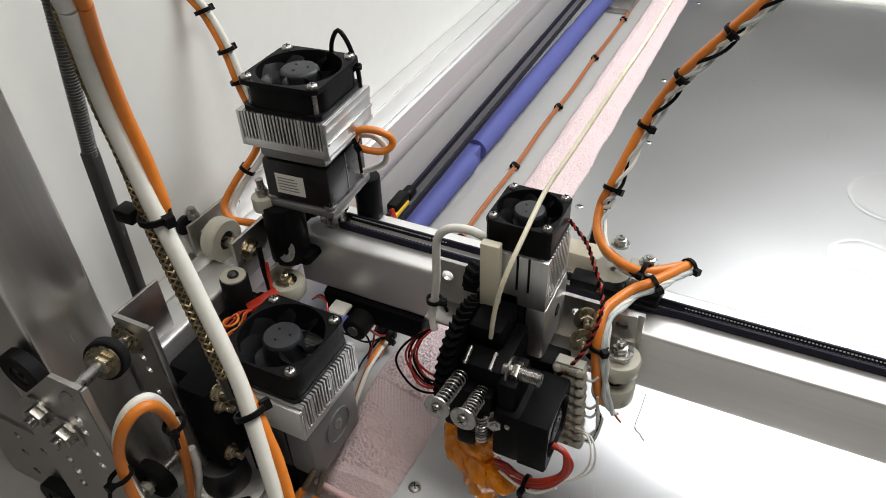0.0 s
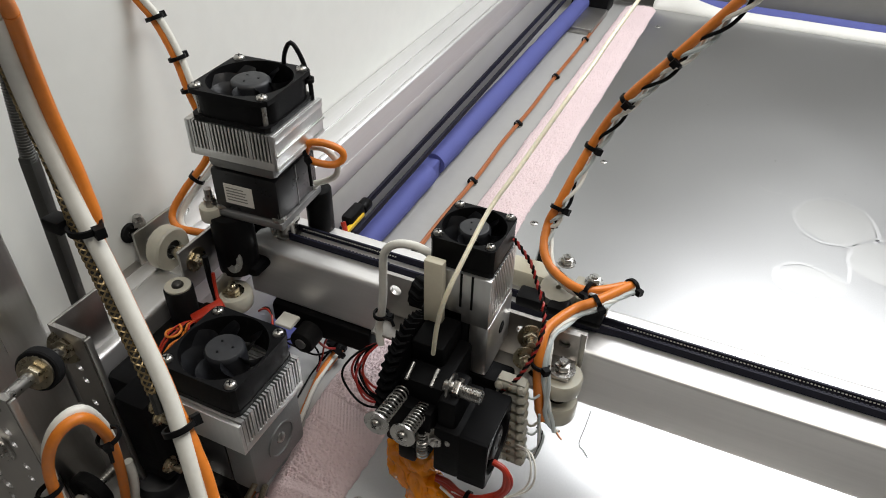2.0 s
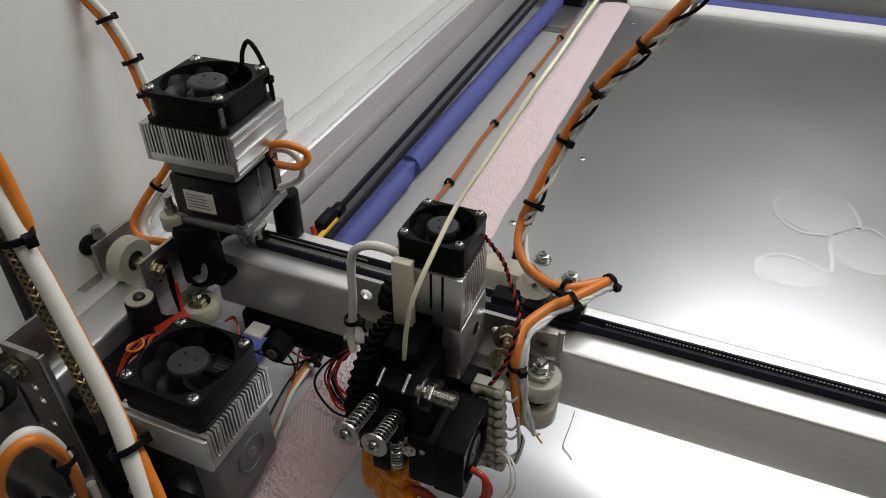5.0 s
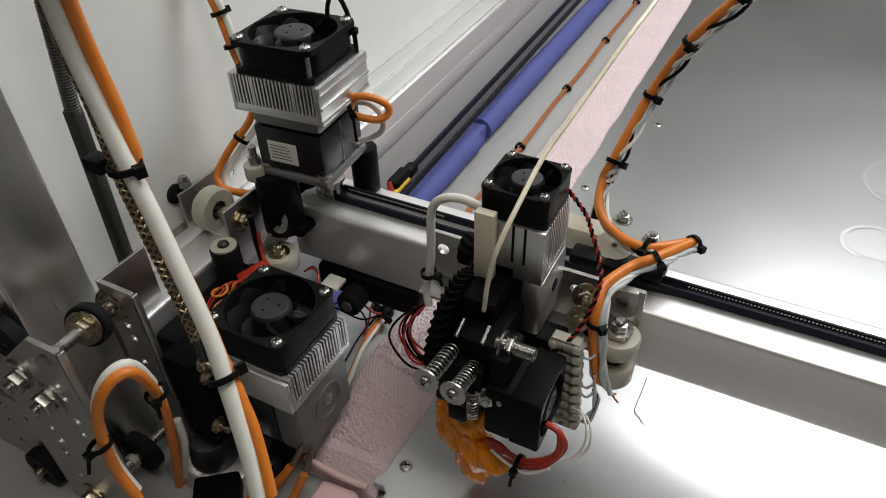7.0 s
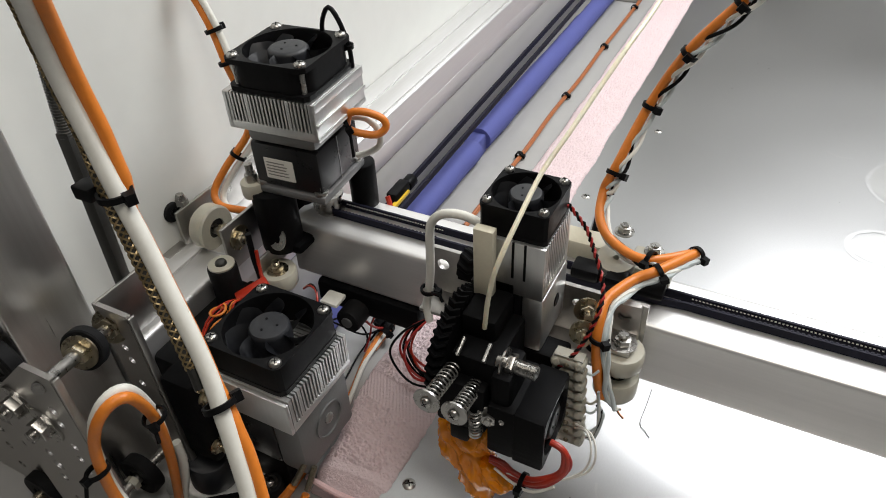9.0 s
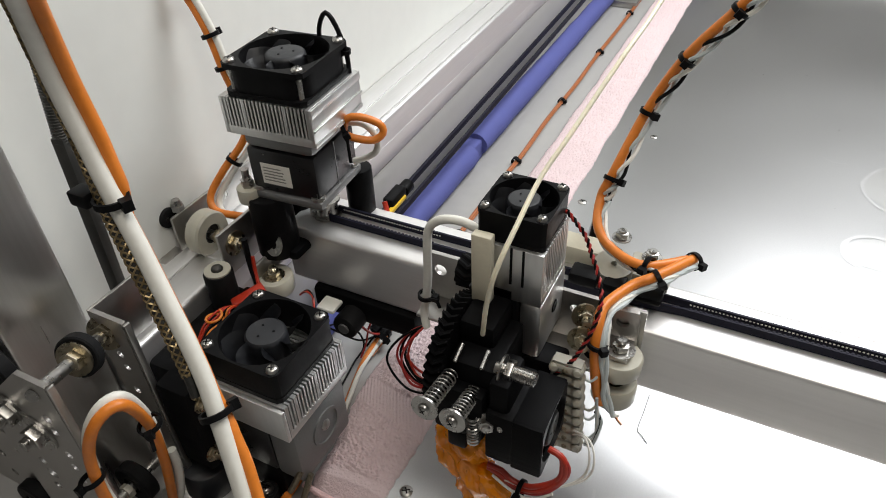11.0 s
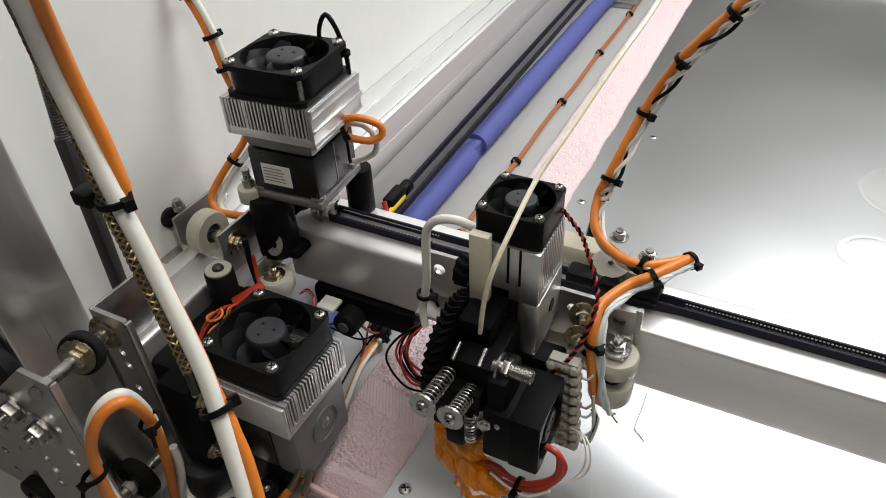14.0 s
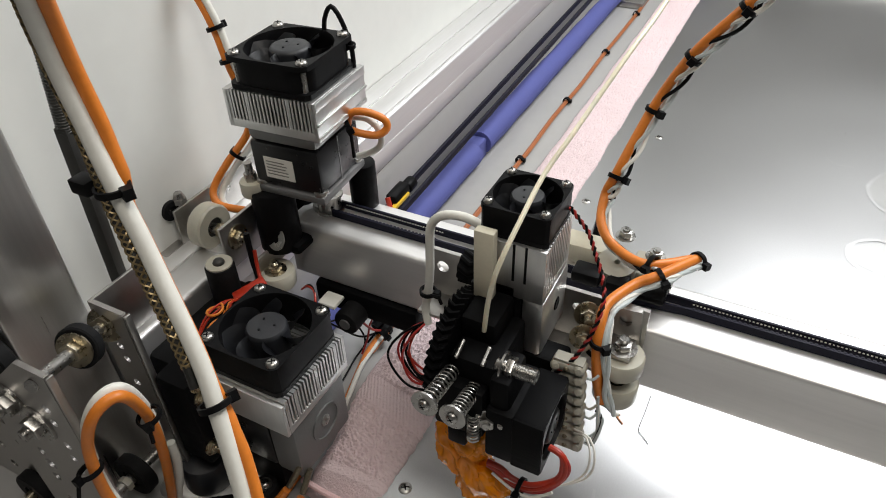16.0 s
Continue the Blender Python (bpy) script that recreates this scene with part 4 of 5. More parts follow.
for x0, x1, z in ((0.002, 0.0205, 0.1395), (0.024, 0.038, 0.1385), (0.043, 0.0615, 0.136)):
    part("clamp_jaw", box(B(), (x0, 0.055, 0.1335), (x1, 0.069, z + 0.003), 0.002), "black", cl)
part("idler", lathe(B(), (0.0265, 0.076, 0.136), (0, -0.2, 1), [(0.002, 0), (0.0125, 0), (0.0125, 0.008), (0.002, 0.008)], 36), "clear", cl)
part("clear_block", box(B(), (0.034, 0.075, 0.1275), (0.062, 0.1, 0.139), 0.002), "clear", cl)
for x, y, z in ((0.0466, 0.0957, 0.139), (0.0245, 0.1, 0.146)):
    bm = lathe(B(), (x, y, z), (0, 0, 1), [(0.001, 0), (0.0066, 0), (0.0066, 0.001), (0.001, 0.001)], 24)
    hexnut(bm, (x, y, z + 0.001), (x, y, z + 0.005), 0.0045)
    cyl(bm, (x, y, z + 0.005), (x, y, z + 0.0065), 0.0026, seg=14)
    part("nut", bm, "steel", cl)


# ---- bracket work at the rail ----
def holed_plate(outline, holes, y0, y1):
    """A plate across y with round holes right through it; outline and holes in (x, z)."""
    loops = [[Vector((x, z, 0)) for x, z in outline]]
    for x, z, r in holes:
        loops.append([Vector((x + r * math.cos(2 * math.pi * k / 16), z + r * math.sin(2 * math.pi * k / 16), 0)) for k in range(16)])
    flat = [p for loop in loops for p in loop]
    bm = B()
    near_v = [bm.verts.new((p.x, y0, p.y)) for p in flat]
    far_v = [bm.verts.new((p.x, y1, p.y)) for p in flat]
    for a, b, c in tessellate_polygon(loops):
        bm.faces.new((near_v[a], near_v[b], near_v[c]))
        bm.faces.new((far_v[c], far_v[b], far_v[a]))
    start = 0
    for loop in loops:
        n = len(loop)
        for k in range(n):
            a, b = start + k, start + (k + 1) % n
            bm.faces.new((near_v[a], near_v[b], far_v[b], far_v[a]))
        start += n
    return bm


def hole(p, axis, r, parent):
    a = Vector(axis).normalized()
    bm = lathe(B(), Vector(p) - a * 0.002, a, [(0.0001, 0), (r, 0), (r, 0.0022), (r * 0.9, 0.0024), (r * 0.8, 0.0021), (0.0001, 0.0021)], 18)
    return part("hole", bm, "steel", parent)


def nut_bolt(p, axis, r, n, parent, mat_name="yzinc", washer=True):
    a = Vector(axis).normalized()
    p = Vector(p)
    bm = B()
    if washer:
        lathe(bm, p, a, [(r * 0.6, 0), (r * 1.75, 0), (r * 1.75, 0.0012), (r * 0.6, 0.0012)], 28)
    hexnut(bm, p + a * 0.0012, p + a * (0.0012 + r * 0.85), r * 1.05)
    cyl(bm, p, p + a * n, r * 0.55, seg=16)
    sweep(bm, helix(p + a * (0.001 + r), p + a * n, r * 0.55, 5, 10), 0.0003, 4)
    return part("bolt", bm, mat_name, parent)


def roller(p, axis, r, w, parent, material, name="wheel", core=0.45):
    a = Vector(axis).normalized()
    p = Vector(p) - a * w / 2
    prof = [(r * core, 0), (r * 0.93, 0), (r, w * 0.12), (r, w * 0.88), (r * 0.93, w), (r * core, w)]
    wheel = part(name, lathe(B(), p, a, prof, 40), material, parent)
    bm = lathe(B(), p + a * w * 0.15, a, [(r * 0.16, 0), (r * core, 0), (r * core, w * 0.7), (r * 0.16, w * 0.7)], 28)
    part("bearing", bm, "rod", wheel)
    return wheel


truck = thing("rail_truck", (-0.255, 0.02, 0.11), "aluminium angle brackets carrying cream wheels that run on the rail", "carriage")
part("outer_angle", box(B(), (-0.2825, -0.004, 0.111), (-0.2798, 0.118, 0.1415), 0.0007), "plate", truck)
part("outer_flange", box(B(), (-0.296, -0.022, 0.1105), (-0.2798, -0.002, 0.1128), 0.0007), "plate", truck)
inner = part("inner_plate", box(B(), (-0.236, -0.008, 0.1045), (-0.2332, 0.075, 0.1425), 0.0007), "plate", truck)
part("lower_rib", box(B(), (-0.2162, -0.003, 0.099), (-0.2135, 0.06, 0.115), 0.0005), "plate", truck)
part("axle", cyl(B(), (-0.292, 0.009, 0.127), (-0.226, 0.006, 0.127), 0.0037, seg=18), "steel", truck)
roller((-0.262, 0.0085, 0.127), (1, 0, 0), 0.0172, 0.0125, truck, "nylon")
nut_bolt((-0.2332, 0.006, 0.1276), (1, 0, 0), 0.0055, 0.008, truck, "yzinc")
nut_bolt((-0.253, 0.008, 0.127), (1, 0, 0), 0.0055, 0.006, truck, "yzinc", False)
roller((-0.2885, -0.001, 0.139), (1, 0, 0), 0.0078, 0.006, truck, "rubber", "black_wheel")
nut_bolt((-0.2915, -0.001, 0.139), (-1, 0, 0), 0.0035, 0.006, truck, "steel")
for y in (0.022, 0.034, 0.05):
    hole((-0.2798, y, 0.130), (1, 0, 0), 0.0036, truck)
bm = cyl(B(), (-0.285, 0.008, 0.1415), (-0.285, 0.008, 0.1455), 0.0052, seg=6)
cyl(bm, (-0.285, 0.008, 0.1455), (-0.285, 0.008, 0.150), 0.0045, 0.003, seg=16)
part("dome_nut", bm, "steel", truck)
roller((-0.2064, 0.0095, 0.0965), (0, 0, 1), 0.0142, 0.013, truck, "nylon")
nut_bolt((-0.2064, 0.0095, 0.102), (0, 0, 1), 0.0048, 0.009, truck, "yzinc")
part("axle", cyl(B(), (-0.2064, 0.0095, 0.075), (-0.2064, 0.0095, 0.104), 0.003, seg=14), "steel", truck)
part("white_pad", box(B(), (-0.176, 0.014, 0.076), (-0.161, 0.028, 0.0795), 0.001), "white", truck)

bush = thing("round_bumper", (-0.222, -0.025, 0.1), "short black round bumper with a grey washer on top", "bumper")
part("bumper_body", cyl(B(), (-0.2225, -0.025, 0.098), (-0.2225, -0.025, 0.1285), 0.0103, seg=30, bevel=0.0015), "rubber", bush)
part("washer", lathe(B(), (-0.2225, -0.025, 0.1285), (0, 0, 1), [(0.002, 0), (0.0092, 0), (0.0092, 0.0012), (0.002, 0.0012)], 28), "nylon", bush)
bm = B()
screw_head(bm, (-0.2225, -0.025, 0.1297), 0.0042, 0.003)
part("screw", bm, "rod", bush)

arm = thing("under_beam_arm", (-0.15, 0.045, 0.05), "black bracket under the beam with a round rubber bumper", "bracket")
part("arm_body", box(B(), (-0.196, 0.036, 0.052), (-0.104, 0.085, 0.0752), 0.004), "printed", arm)
part("bumper", cyl(B(), (-0.158, 0.02, 0.058), (-0.158, 0.05, 0.058), 0.0105, seg=28, bevel=0.002), "rubber", arm)
part("bumper_core", cyl(B(), (-0.158, 0.0185, 0.058), (-0.158, 0.022, 0.058), 0.0045, seg=18), "cast", arm)


# ---- upright post with its wheel plates ----
post = thing("upright_post", (-0.3, -0.15, -0.02), "tall brushed aluminium post beside the rail", "post")
pts = rounded([(-0.313, -0.1495), (-0.263, -0.1495), (-0.263, -0.0995), (-0.313, -0.0995)], 0.003, 5)
bm = B()
a = [bm.verts.new((x, y, -0.02)) for x, y in pts]
b = [bm.verts.new((x, y, 1.2)) for x, y in pts]
for i in range(len(pts)):
    bm.faces.new((a[i], a[(i + 1) % len(pts)], b[(i + 1) % len(pts)], b[i]))
bm.faces.new(b)
bm.faces.new(a[::-1])
part("tube", bm, "aluz", post)

pc = thing("post_carriage", (-0.24, -0.14, 0.0), "drilled aluminium plates with black wheels that grip the post", "carriage")


def tall_plate(y, x0, x1, z0, z1, chamfer, parent, holes=()):
    pts = [(x0, z0), (x1, z0), (x1, z1), (x0 + chamfer, z1), (x0, z1 - chamfer * 0.9)]
    return part("wheel_plate", holed_plate(pts, holes, y, y + 0.003), "plate", parent)


P1_HOLES = ((-0.213, 0.1385, 0.0034), (-0.2137, 0.1269, 0.0032), (-0.2514, 0.0777, 0.0036), (-0.2495, 0.066, 0.0048), (-0.2525, 0.051, 0.0036), (-0.2139, 0.106, 0.0030), (-0.2155, 0.093, 0.0030), (-0.2150, 0.0806, 0.0030), (-0.2520, 0.026, 0.0036))
p1 = tall_plate(-0.168, -0.278, -0.1975, -0.0195, 0.1714, 0.0575, pc, P1_HOLES)
part("plate_lip", box(B(), (-0.1972, -0.168, -0.0195), (-0.1952, -0.1635, 0.1705), 0.0006), "plate", p1)
tall_plate(-0.160, -0.372, -0.283, -0.0195, 0.064, 0.02, pc, ((-0.3273, 0.0491, 0.0036), (-0.3330, 0.0262, 0.0036), (-0.3345, 0.002, 0.0036), (-0.303, 0.045, 0.0036)))
p2 = tall_plate(-0.108, -0.2425, -0.2155, -0.0195, 0.1545, 0.001, pc, [(x, z, 0.0028) for x, z in ((-0.2300, 0.1225), (-0.2290, 0.1113), (-0.2295, 0.0893), (-0.2300, 0.062), (-0.2295, 0.035))])
part("plate_flange", box(B(), (-0.2445, -0.108, 0.1125), (-0.2420, -0.07, 0.1545), 0.0006), "plate", p2)
part("plate_lip", box(B(), (-0.2152, -0.108, -0.0195), (-0.2132, -0.1035, 0.153), 0.0006), "plate", p2)
AX0, AX1 = Vector((-0.2375, -0.1, 0.1370)), Vector((-0.2095, -0.170, 0.1610))
axd = (AX1 - AX0).normalized()
part("axle", cyl(B(), AX0, AX1, 0.0038, seg=18), "steel", pc)
wc = AX0.lerp(AX1, 0.46)
roller(wc, axd, 0.0132, 0.0075, pc, "rubber", "black_wheel")
nut_bolt(wc + axd * 0.0045, axd, 0.0062, 0.008, pc)
part("washer", lathe(B(), wc - axd * 0.006, axd, [(0.004, 0), (0.0075, 0), (0.0075, 0.0015), (0.004, 0.0015)], 24), "steel", pc)
nut_bolt(AX0 + axd * 0.0085, axd, 0.0068, 0.010, pc)
for x, z, r, n, c in ((-0.2475, 0.1275, 0.0070, 0.011, "steel"), (-0.2312, 0.1170, 0.0070, 0.011, "steel"), (-0.247, 0.0040, 0.0070, 0.011, "yzinc")):
    nut_bolt((x, -0.168, z), (0, -1, 0), r, n, pc, c)
part("washer_plate", cyl(B(), (-0.2475, -0.1682, 0.131), (-0.2475, -0.1698, 0.131), 0.0105, seg=32), "steel", pc)
part("washer_plate", cyl(B(), (-0.2312, -0.1682, 0.1175), (-0.2312, -0.1694, 0.1175), 0.0135, seg=32), "steel", pc)
part("axle", cyl(B(), (-0.2445, -0.165, 0.005), (-0.2445, -0.098, 0.005), 0.004, seg=18), "steel", pc)
roller((-0.2445, -0.128, 0.005), (0, 1, 0), 0.0165, 0.010, pc, "rubber", "black_wheel")
nut_bolt((-0.2445, -0.1335, 0.005), (0, -1, 0), 0.0055, 0.008, pc, "nylon", False)
for x, z in ((-0.270, 0.140), (-0.304, -0.0025)):
    roller((x, -0.1565 if z > 0.1 else -0.1655, z), (0, 1, 0), 0.0165, 0.0095, pc, "rubber", "black_wheel")
part("axle", cyl(B(), (-0.304, -0.157, -0.0025), (-0.304, -0.1745, -0.0025), 0.0038, seg=18), "yzinc", pc)

# cable loop on the plates
lp = thing("cable_loop", (-0.21, -0.135, 0.0), "orange and white cable looped and tied to the bracket plate", "cable")
loop_pts = [(-0.1836, -0.1720, 0.0572), (-0.1911, -0.1720, 0.0791), (-0.1892, -0.1720, 0.1068), (-0.1861, -0.1700, 0.1305), (-0.1786, -0.1660, 0.1501), (-0.1747, -0.1580, 0.1575), (-0.1720, -0.1500, 0.1558), (-0.1760, -0.1420, 0.1375), (-0.1854, -0.1340, 0.1061), (-0.1959, -0.1300, 0.0655), (-0.2096, -0.1280, 0.0172), (-0.2209, -0.1280, -0.0245)]
pl = smooth_path(loop_pts)
pl = [p + Vector((0.0008, 0, -0.004)) for p in pl]
part("orange_cable", sweep(B(), pl, 0.0032, 12), "orange", lp)
part("white_cable", sweep(B(), [p + Vector((-0.0048, 0.0036, 0.0005)) for p in pl], 0.0030, 12), "white", lp)
part("white_tail", sweep(B(), smooth_path([(-0.2042, -0.1180, 0.0529), (-0.2035, -0.1190, 0.0367), (-0.2082, -0.1210, 0.0120), (-0.2197, -0.1240, -0.0217)]), 0.0030, 12), "white", lp)
zip_tie((-0.1791, -0.1370, 0.1160), (0.2, 0.2, -1), 0.0062, lp, tail=0.010)
zip_tie((-0.1905, -0.1730, 0.1045), (0.3, 0, -1), 0.0060, lp, tail=0.012)

# ---- cables round the gantry motor ----
uc = thing("motor_cable", (-0.27, 0.05, 0.12), "orange and white cables falling behind the upright motor", "cable")
u = smooth_path([(-0.297, 0.045, 0.37), (-0.2895, 0.055, 0.31), (-0.2775, 0.062, 0.2827), (-0.2663, 0.062, 0.2584), (-0.2582, 0.06, 0.2339), (-0.255, 0.066, 0.2), (-0.2585, 0.064, 0.178), (-0.268, 0.044, 0.158), (-0.2735, 0.031, 0.142), (-0.266, 0.026, 0.134), (-0.25, 0.03, 0.1315), (-0.238, 0.034, 0.131)])
part("orange_cable", sweep(B(), u, 0.0028, 12), "orange", uc)
part("white_cable", sweep(B(), [p + Vector((0.0043, 0.0012, 0.001)) if p.z > 0.19 else p + Vector((0.004, 0.004, -0.004)) for p in u], 0.0025, 12), "white", uc)
for p, d in (((-0.2663, 0.062, 0.2584), (-0.35, 0, 1)), ((-0.259, 0.06, 0.237), (-0.3, 0, 1)), ((-0.279, 0.062, 0.285), (-0.4, 0, 1)), ((-0.256, 0.063, 0.213), (0, 0, 1)), ((-0.2635, 0.052, 0.1645), (-0.4, -0.6, -0.8))):
    zip_tie(Vector(p) + Vector((0.002, 0, 0)), d, 0.0052, uc)
fw = thing("fan_lead", (-0.165, 0.075, 0.25), "black fan lead arching over the corner of the fan", "cable")
part("lead", sweep(B(), smooth_path([(-0.187, 0.08, 0.246), (-0.1865, 0.08, 0.258), (-0.1845, 0.08, 0.27), (-0.1785, 0.08, 0.2785), (-0.172, 0.08, 0.271), (-0.1665, 0.08, 0.2546), (-0.165, 0.079, 0.243), (-0.164, 0.077, 0.236)]), 0.0016, 10), "black", fw)
zip_tie((-0.1665, 0.08, 0.2546), (0.1, -0.1, 1), 0.0022, fw)
cl2 = thing("wire_loop", (-0.1464, 0.0668, 0.1986), "orange and white wires coiled at the motor's side", "cable")
part("orange_wire", sweep(B(), smooth_path([(-0.1632, 0.0620, 0.2074), (-0.1584, 0.0604, 0.2170), (-0.1488, 0.0636, 0.2182), (-0.1384, 0.0684, 0.2130), (-0.1364, 0.0684, 0.2066), (-0.1416, 0.0636, 0.2026), (-0.1520, 0.0588, 0.2042), (-0.1590, 0.0580, 0.2058)]), 0.0026, 12), "orange", cl2)
part("white_wire", sweep(B(), smooth_path([(-0.1600, 0.0636, 0.2122), (-0.1504, 0.0668, 0.2114), (-0.1432, 0.0700, 0.2018), (-0.1440, 0.0700, 0.1906), (-0.1520, 0.0684, 0.1842), (-0.1608, 0.0652, 0.1810)]), 0.0023, 12), "white", cl2)
zip_tie((-0.1600, 0.0588, 0.2078), (0.6, 0.5, 0.3), 0.0048, cl2, tail=0.018)
rl = thing("red_lead", (-0.16, 0.09, 0.13), "short red lead beside the motor spacer", "cable")
part("lead", sweep(B(), smooth_path([(-0.159, 0.085, 0.1), (-0.154, 0.09, 0.118), (-0.158, 0.094, 0.129)]), 0.0022, 8), "redsleeve", rl)


# ---- print head ----
head = thing("print_head", (-0.015, -0.01, 0.05), "black geared extruder head with motor, cooler and springs on the beam", "extruder")
part("back_plate", holed_plate([(-0.089, 0.108), (0.057, 0.108), (0.057, 0.1455), (-0.089, 0.1455)], ((-0.0793, 0.1323, 0.0044), (0.0141, 0.1331, 0.0032), (0.030, 0.1385, 0.003)), 0.0345, 0.0375), "plate", head)
part("lower_angle", box(B(), (-0.088, 0.012, 0.106), (0.045, 0.0345, 0.1085), 0.0006), "plate", head)
part("side_cheek", box(B(), (0.037, 0.013, 0.1215), (0.0535, 0.031, 0.1245), 0.0006), "plate", head)
part("end_tab", holed_plate(rounded([(0.0345, 0.106), (0.050, 0.103), (0.0548, 0.121), (0.0536, 0.1468), (0.0365, 0.1450)], 0.0015, 3), ((0.0444, 0.1367, 0.0040),), 0.031, 0.0340), "plate", head)
# rollers that run on the beam
for z, r, h in ((0.1145, 0.0142, 0.0125), (0.0905, 0.0138, 0.015)):
    roller((0.0475, 0.0205, z), (0, 0, 1), r, h, head, "nylon", "roller")
part("roller_axle", cyl(B(), (0.0475, 0.0205, 0.072), (0.0475, 0.0205, 0.13), 0.003, seg=14), "yzinc", head)
nut_bolt((0.0475, 0.0205, 0.1245), (0, 0, 1), 0.005, 0.009, head, "steel")
nut_bolt((0.0475, 0.0205, 0.0985), (0, 0, 1), 0.0058, 0.007, head, "yzinc", False)
for p in ((0.0224, 0.0280, 0.1363), (0.0247, 0.0140, 0.1307)):
    nut_bolt(p, (0.35, -1, 0.25), 0.0048, 0.012, head, "yzinc")
# cooler of the small motor
CH = Matrix.Translation((-0.016, 0.016, 0))
fan(at_z(CH, 0.2202), 0.040, 0.0187, 0.032, head, blades=7, hub=0.36)
hs = fins(at_z(CH, 0.1646) @ Matrix.Rotation(radians(90), 4, "Z"), 0.040, 0.041, 0.0369, 0.005, 12, 0.5, head)
part("front_face", box_at(at_z(CH, 0.1646), (-0.020, -0.0225, 0.0), (0.0203, -0.0195, 0.0368), 0.0004), "sink", hs)
for x in (0.0015, 0.0085):
    part("slot", box_at(at_z(CH, 0.1646), (x, -0.0229, 0.012), (x + 0.0014, -0.0221, 0.037)), "black", hs)
part("motor_body", box(B(), (-0.041, -0.0045, 0.1225), (-0.0085, 0.0375, 0.1645), 0.002), "motor", head)
capm = part("motor_cap", box(B(), (-0.0085, -0.006, 0.1225), (0.0052, 0.038, 0.1645), 0.003), "sink", head, "silver motor end cap")
part("cap_hole", lathe(B(), (0.0053, 0.018, 0.1465), (1, 0, 0), [(0.0001, 0), (0.0045, 0), (0.0038, 0.0005), (0.0001, 0.0002)], 20), "black", capm)
part("cream_strip", box(B(), (-0.0342, -0.0145, 0.164), (-0.0225, -0.0085, 0.2105), 0.0008), "beige", head, "cream plastic strip")


# herringbone gear
def herringbone(cx, cy, cz, r, w, teeth, parent):
    bm = B()
    nx = 8
    rings = []
    for i in range(nx + 1):
        u = i / nx
        sk = 0.5 * (1 - abs(2 * u - 1))
        ring = []
        for k in range(teeth * 4):
            a = 2 * math.pi * (k / 4 + sk) / teeth
            rr = r * (1.0 if k % 4 in (0, 1) else 0.90)
            ring.append(bm.verts.new((cx - w / 2 + w * u, cy + rr * math.cos(a), cz + rr * math.sin(a))))
        rings.append(ring)
    for p, q in zip(rings, rings[1:]):
        bridge(bm, p, q)
    bm.faces.new(rings[0])
    bm.faces.new(rings[-1][::-1])
    return part("gear", bm, "printed", parent, "black printed herringbone gear", smooth=25)


herringbone(-0.0385, -0.0262, 0.1325, 0.0355, 0.0095, 40, head)
herringbone(-0.046, 0.012, 0.160, 0.0105, 0.014, 10, head)
part("extruder_body", box(B(), (-0.0325, -0.05, 0.098), (-0.004, -0.006, 0.151), 0.003), "printed", head)
part("front_block", box(B(), (-0.0385, -0.0585, 0.1), (-0.008, -0.049, 0.137), 0.002), "printed", head)
part("idler_arm", box(B(), (-0.006, -0.056, 0.107), (0.006, -0.03, 0.15), 0.003), "printed", head)
part("rear_body", box(B(), (-0.042, -0.006, 0.095), (0.02, 0.012, 0.1225), 0.003), "printed", head)
part("guide_post", box(B(), (-0.0335, -0.034, 0.148), (-0.012, -0.005, 0.1655), 0.003), "printed", head)
part("upper_housing", box(B(), (-0.0335, -0.0065, 0.148), (-0.012, -0.0045, 0.172), 0.001), "printed", head)
for x, y in ((-0.0275, -0.0455), (-0.0122, -0.0445)):
    part("pin", cyl(B(), (x, y - 0.0055, 0.1515), (x - 0.0005, y + 0.0055, 0.1545), 0.0013, seg=10), "steel", head)
# big cross bolt
bm = cyl(B(), (-0.006, -0.0445, 0.1505), (0.0165, -0.0445, 0.1505), 0.0039, seg=22)
sweep(bm, helix((0.0035, -0.0445, 0.1505), (0.0165, -0.0445, 0.1505), 0.0039, 13, 12), 0.00035, 4)
part("cross_bolt", bm, "steel", head)
bm = hexnut(B(), (0.0, -0.0445, 0.1505), (0.0042, -0.0445, 0.1505), 0.0068)
lathe(bm, (-0.0025, -0.0445, 0.1505), (1, 0, 0), [(0.004, 0), (0.0085, 0), (0.0085, 0.0012), (0.004, 0.0012)], 28)
part("bolt_nut", bm, "steel", head)
# spring loaded screws
for x, z, y in ((-0.0307, 0.1448, -0.0817), (-0.0167, 0.1375, -0.0777)):
    part("spring", sweep(B(), helix((x + 0.0004, y + 0.002, z), (x + 0.001, -0.052, z - 0.004), 0.0044, 9.5, 18), 0.0005, 6), "steel", head)
    part("spring_screw", cyl(B(), (x, y - 0.001, z), (x + 0.001, -0.048, z - 0.004), 0.0018, seg=12), "rod", head)
    w = part("washer", lathe(B(), (x, y, z), (0, -1, 0.1), [(0.0015, -0.0012), (0.0077, -0.0012), (0.0077, 0), (0.0015, 0)], 32), "steel", head)
    pan_screw("screw_head", (x, y - 0.0002, z), 0.0032, 0.0022, (0, -1, 0.1), w)
part("hot_end_spring", sweep(B(), helix((-0.0135, -0.058, 0.098), (-0.0135, -0.058, 0.122), 0.0035, 9, 16), 0.0007, 6), "steel", head)
nut_bolt((-0.0055, -0.0565, 0.1175), (0.2, -1, 0.1), 0.0042, 0.006, head, "steel")
nut_bolt((0.0025, -0.0565, 0.119), (0.2, -1, 0.1), 0.002, 0.004, head, "steel", False)
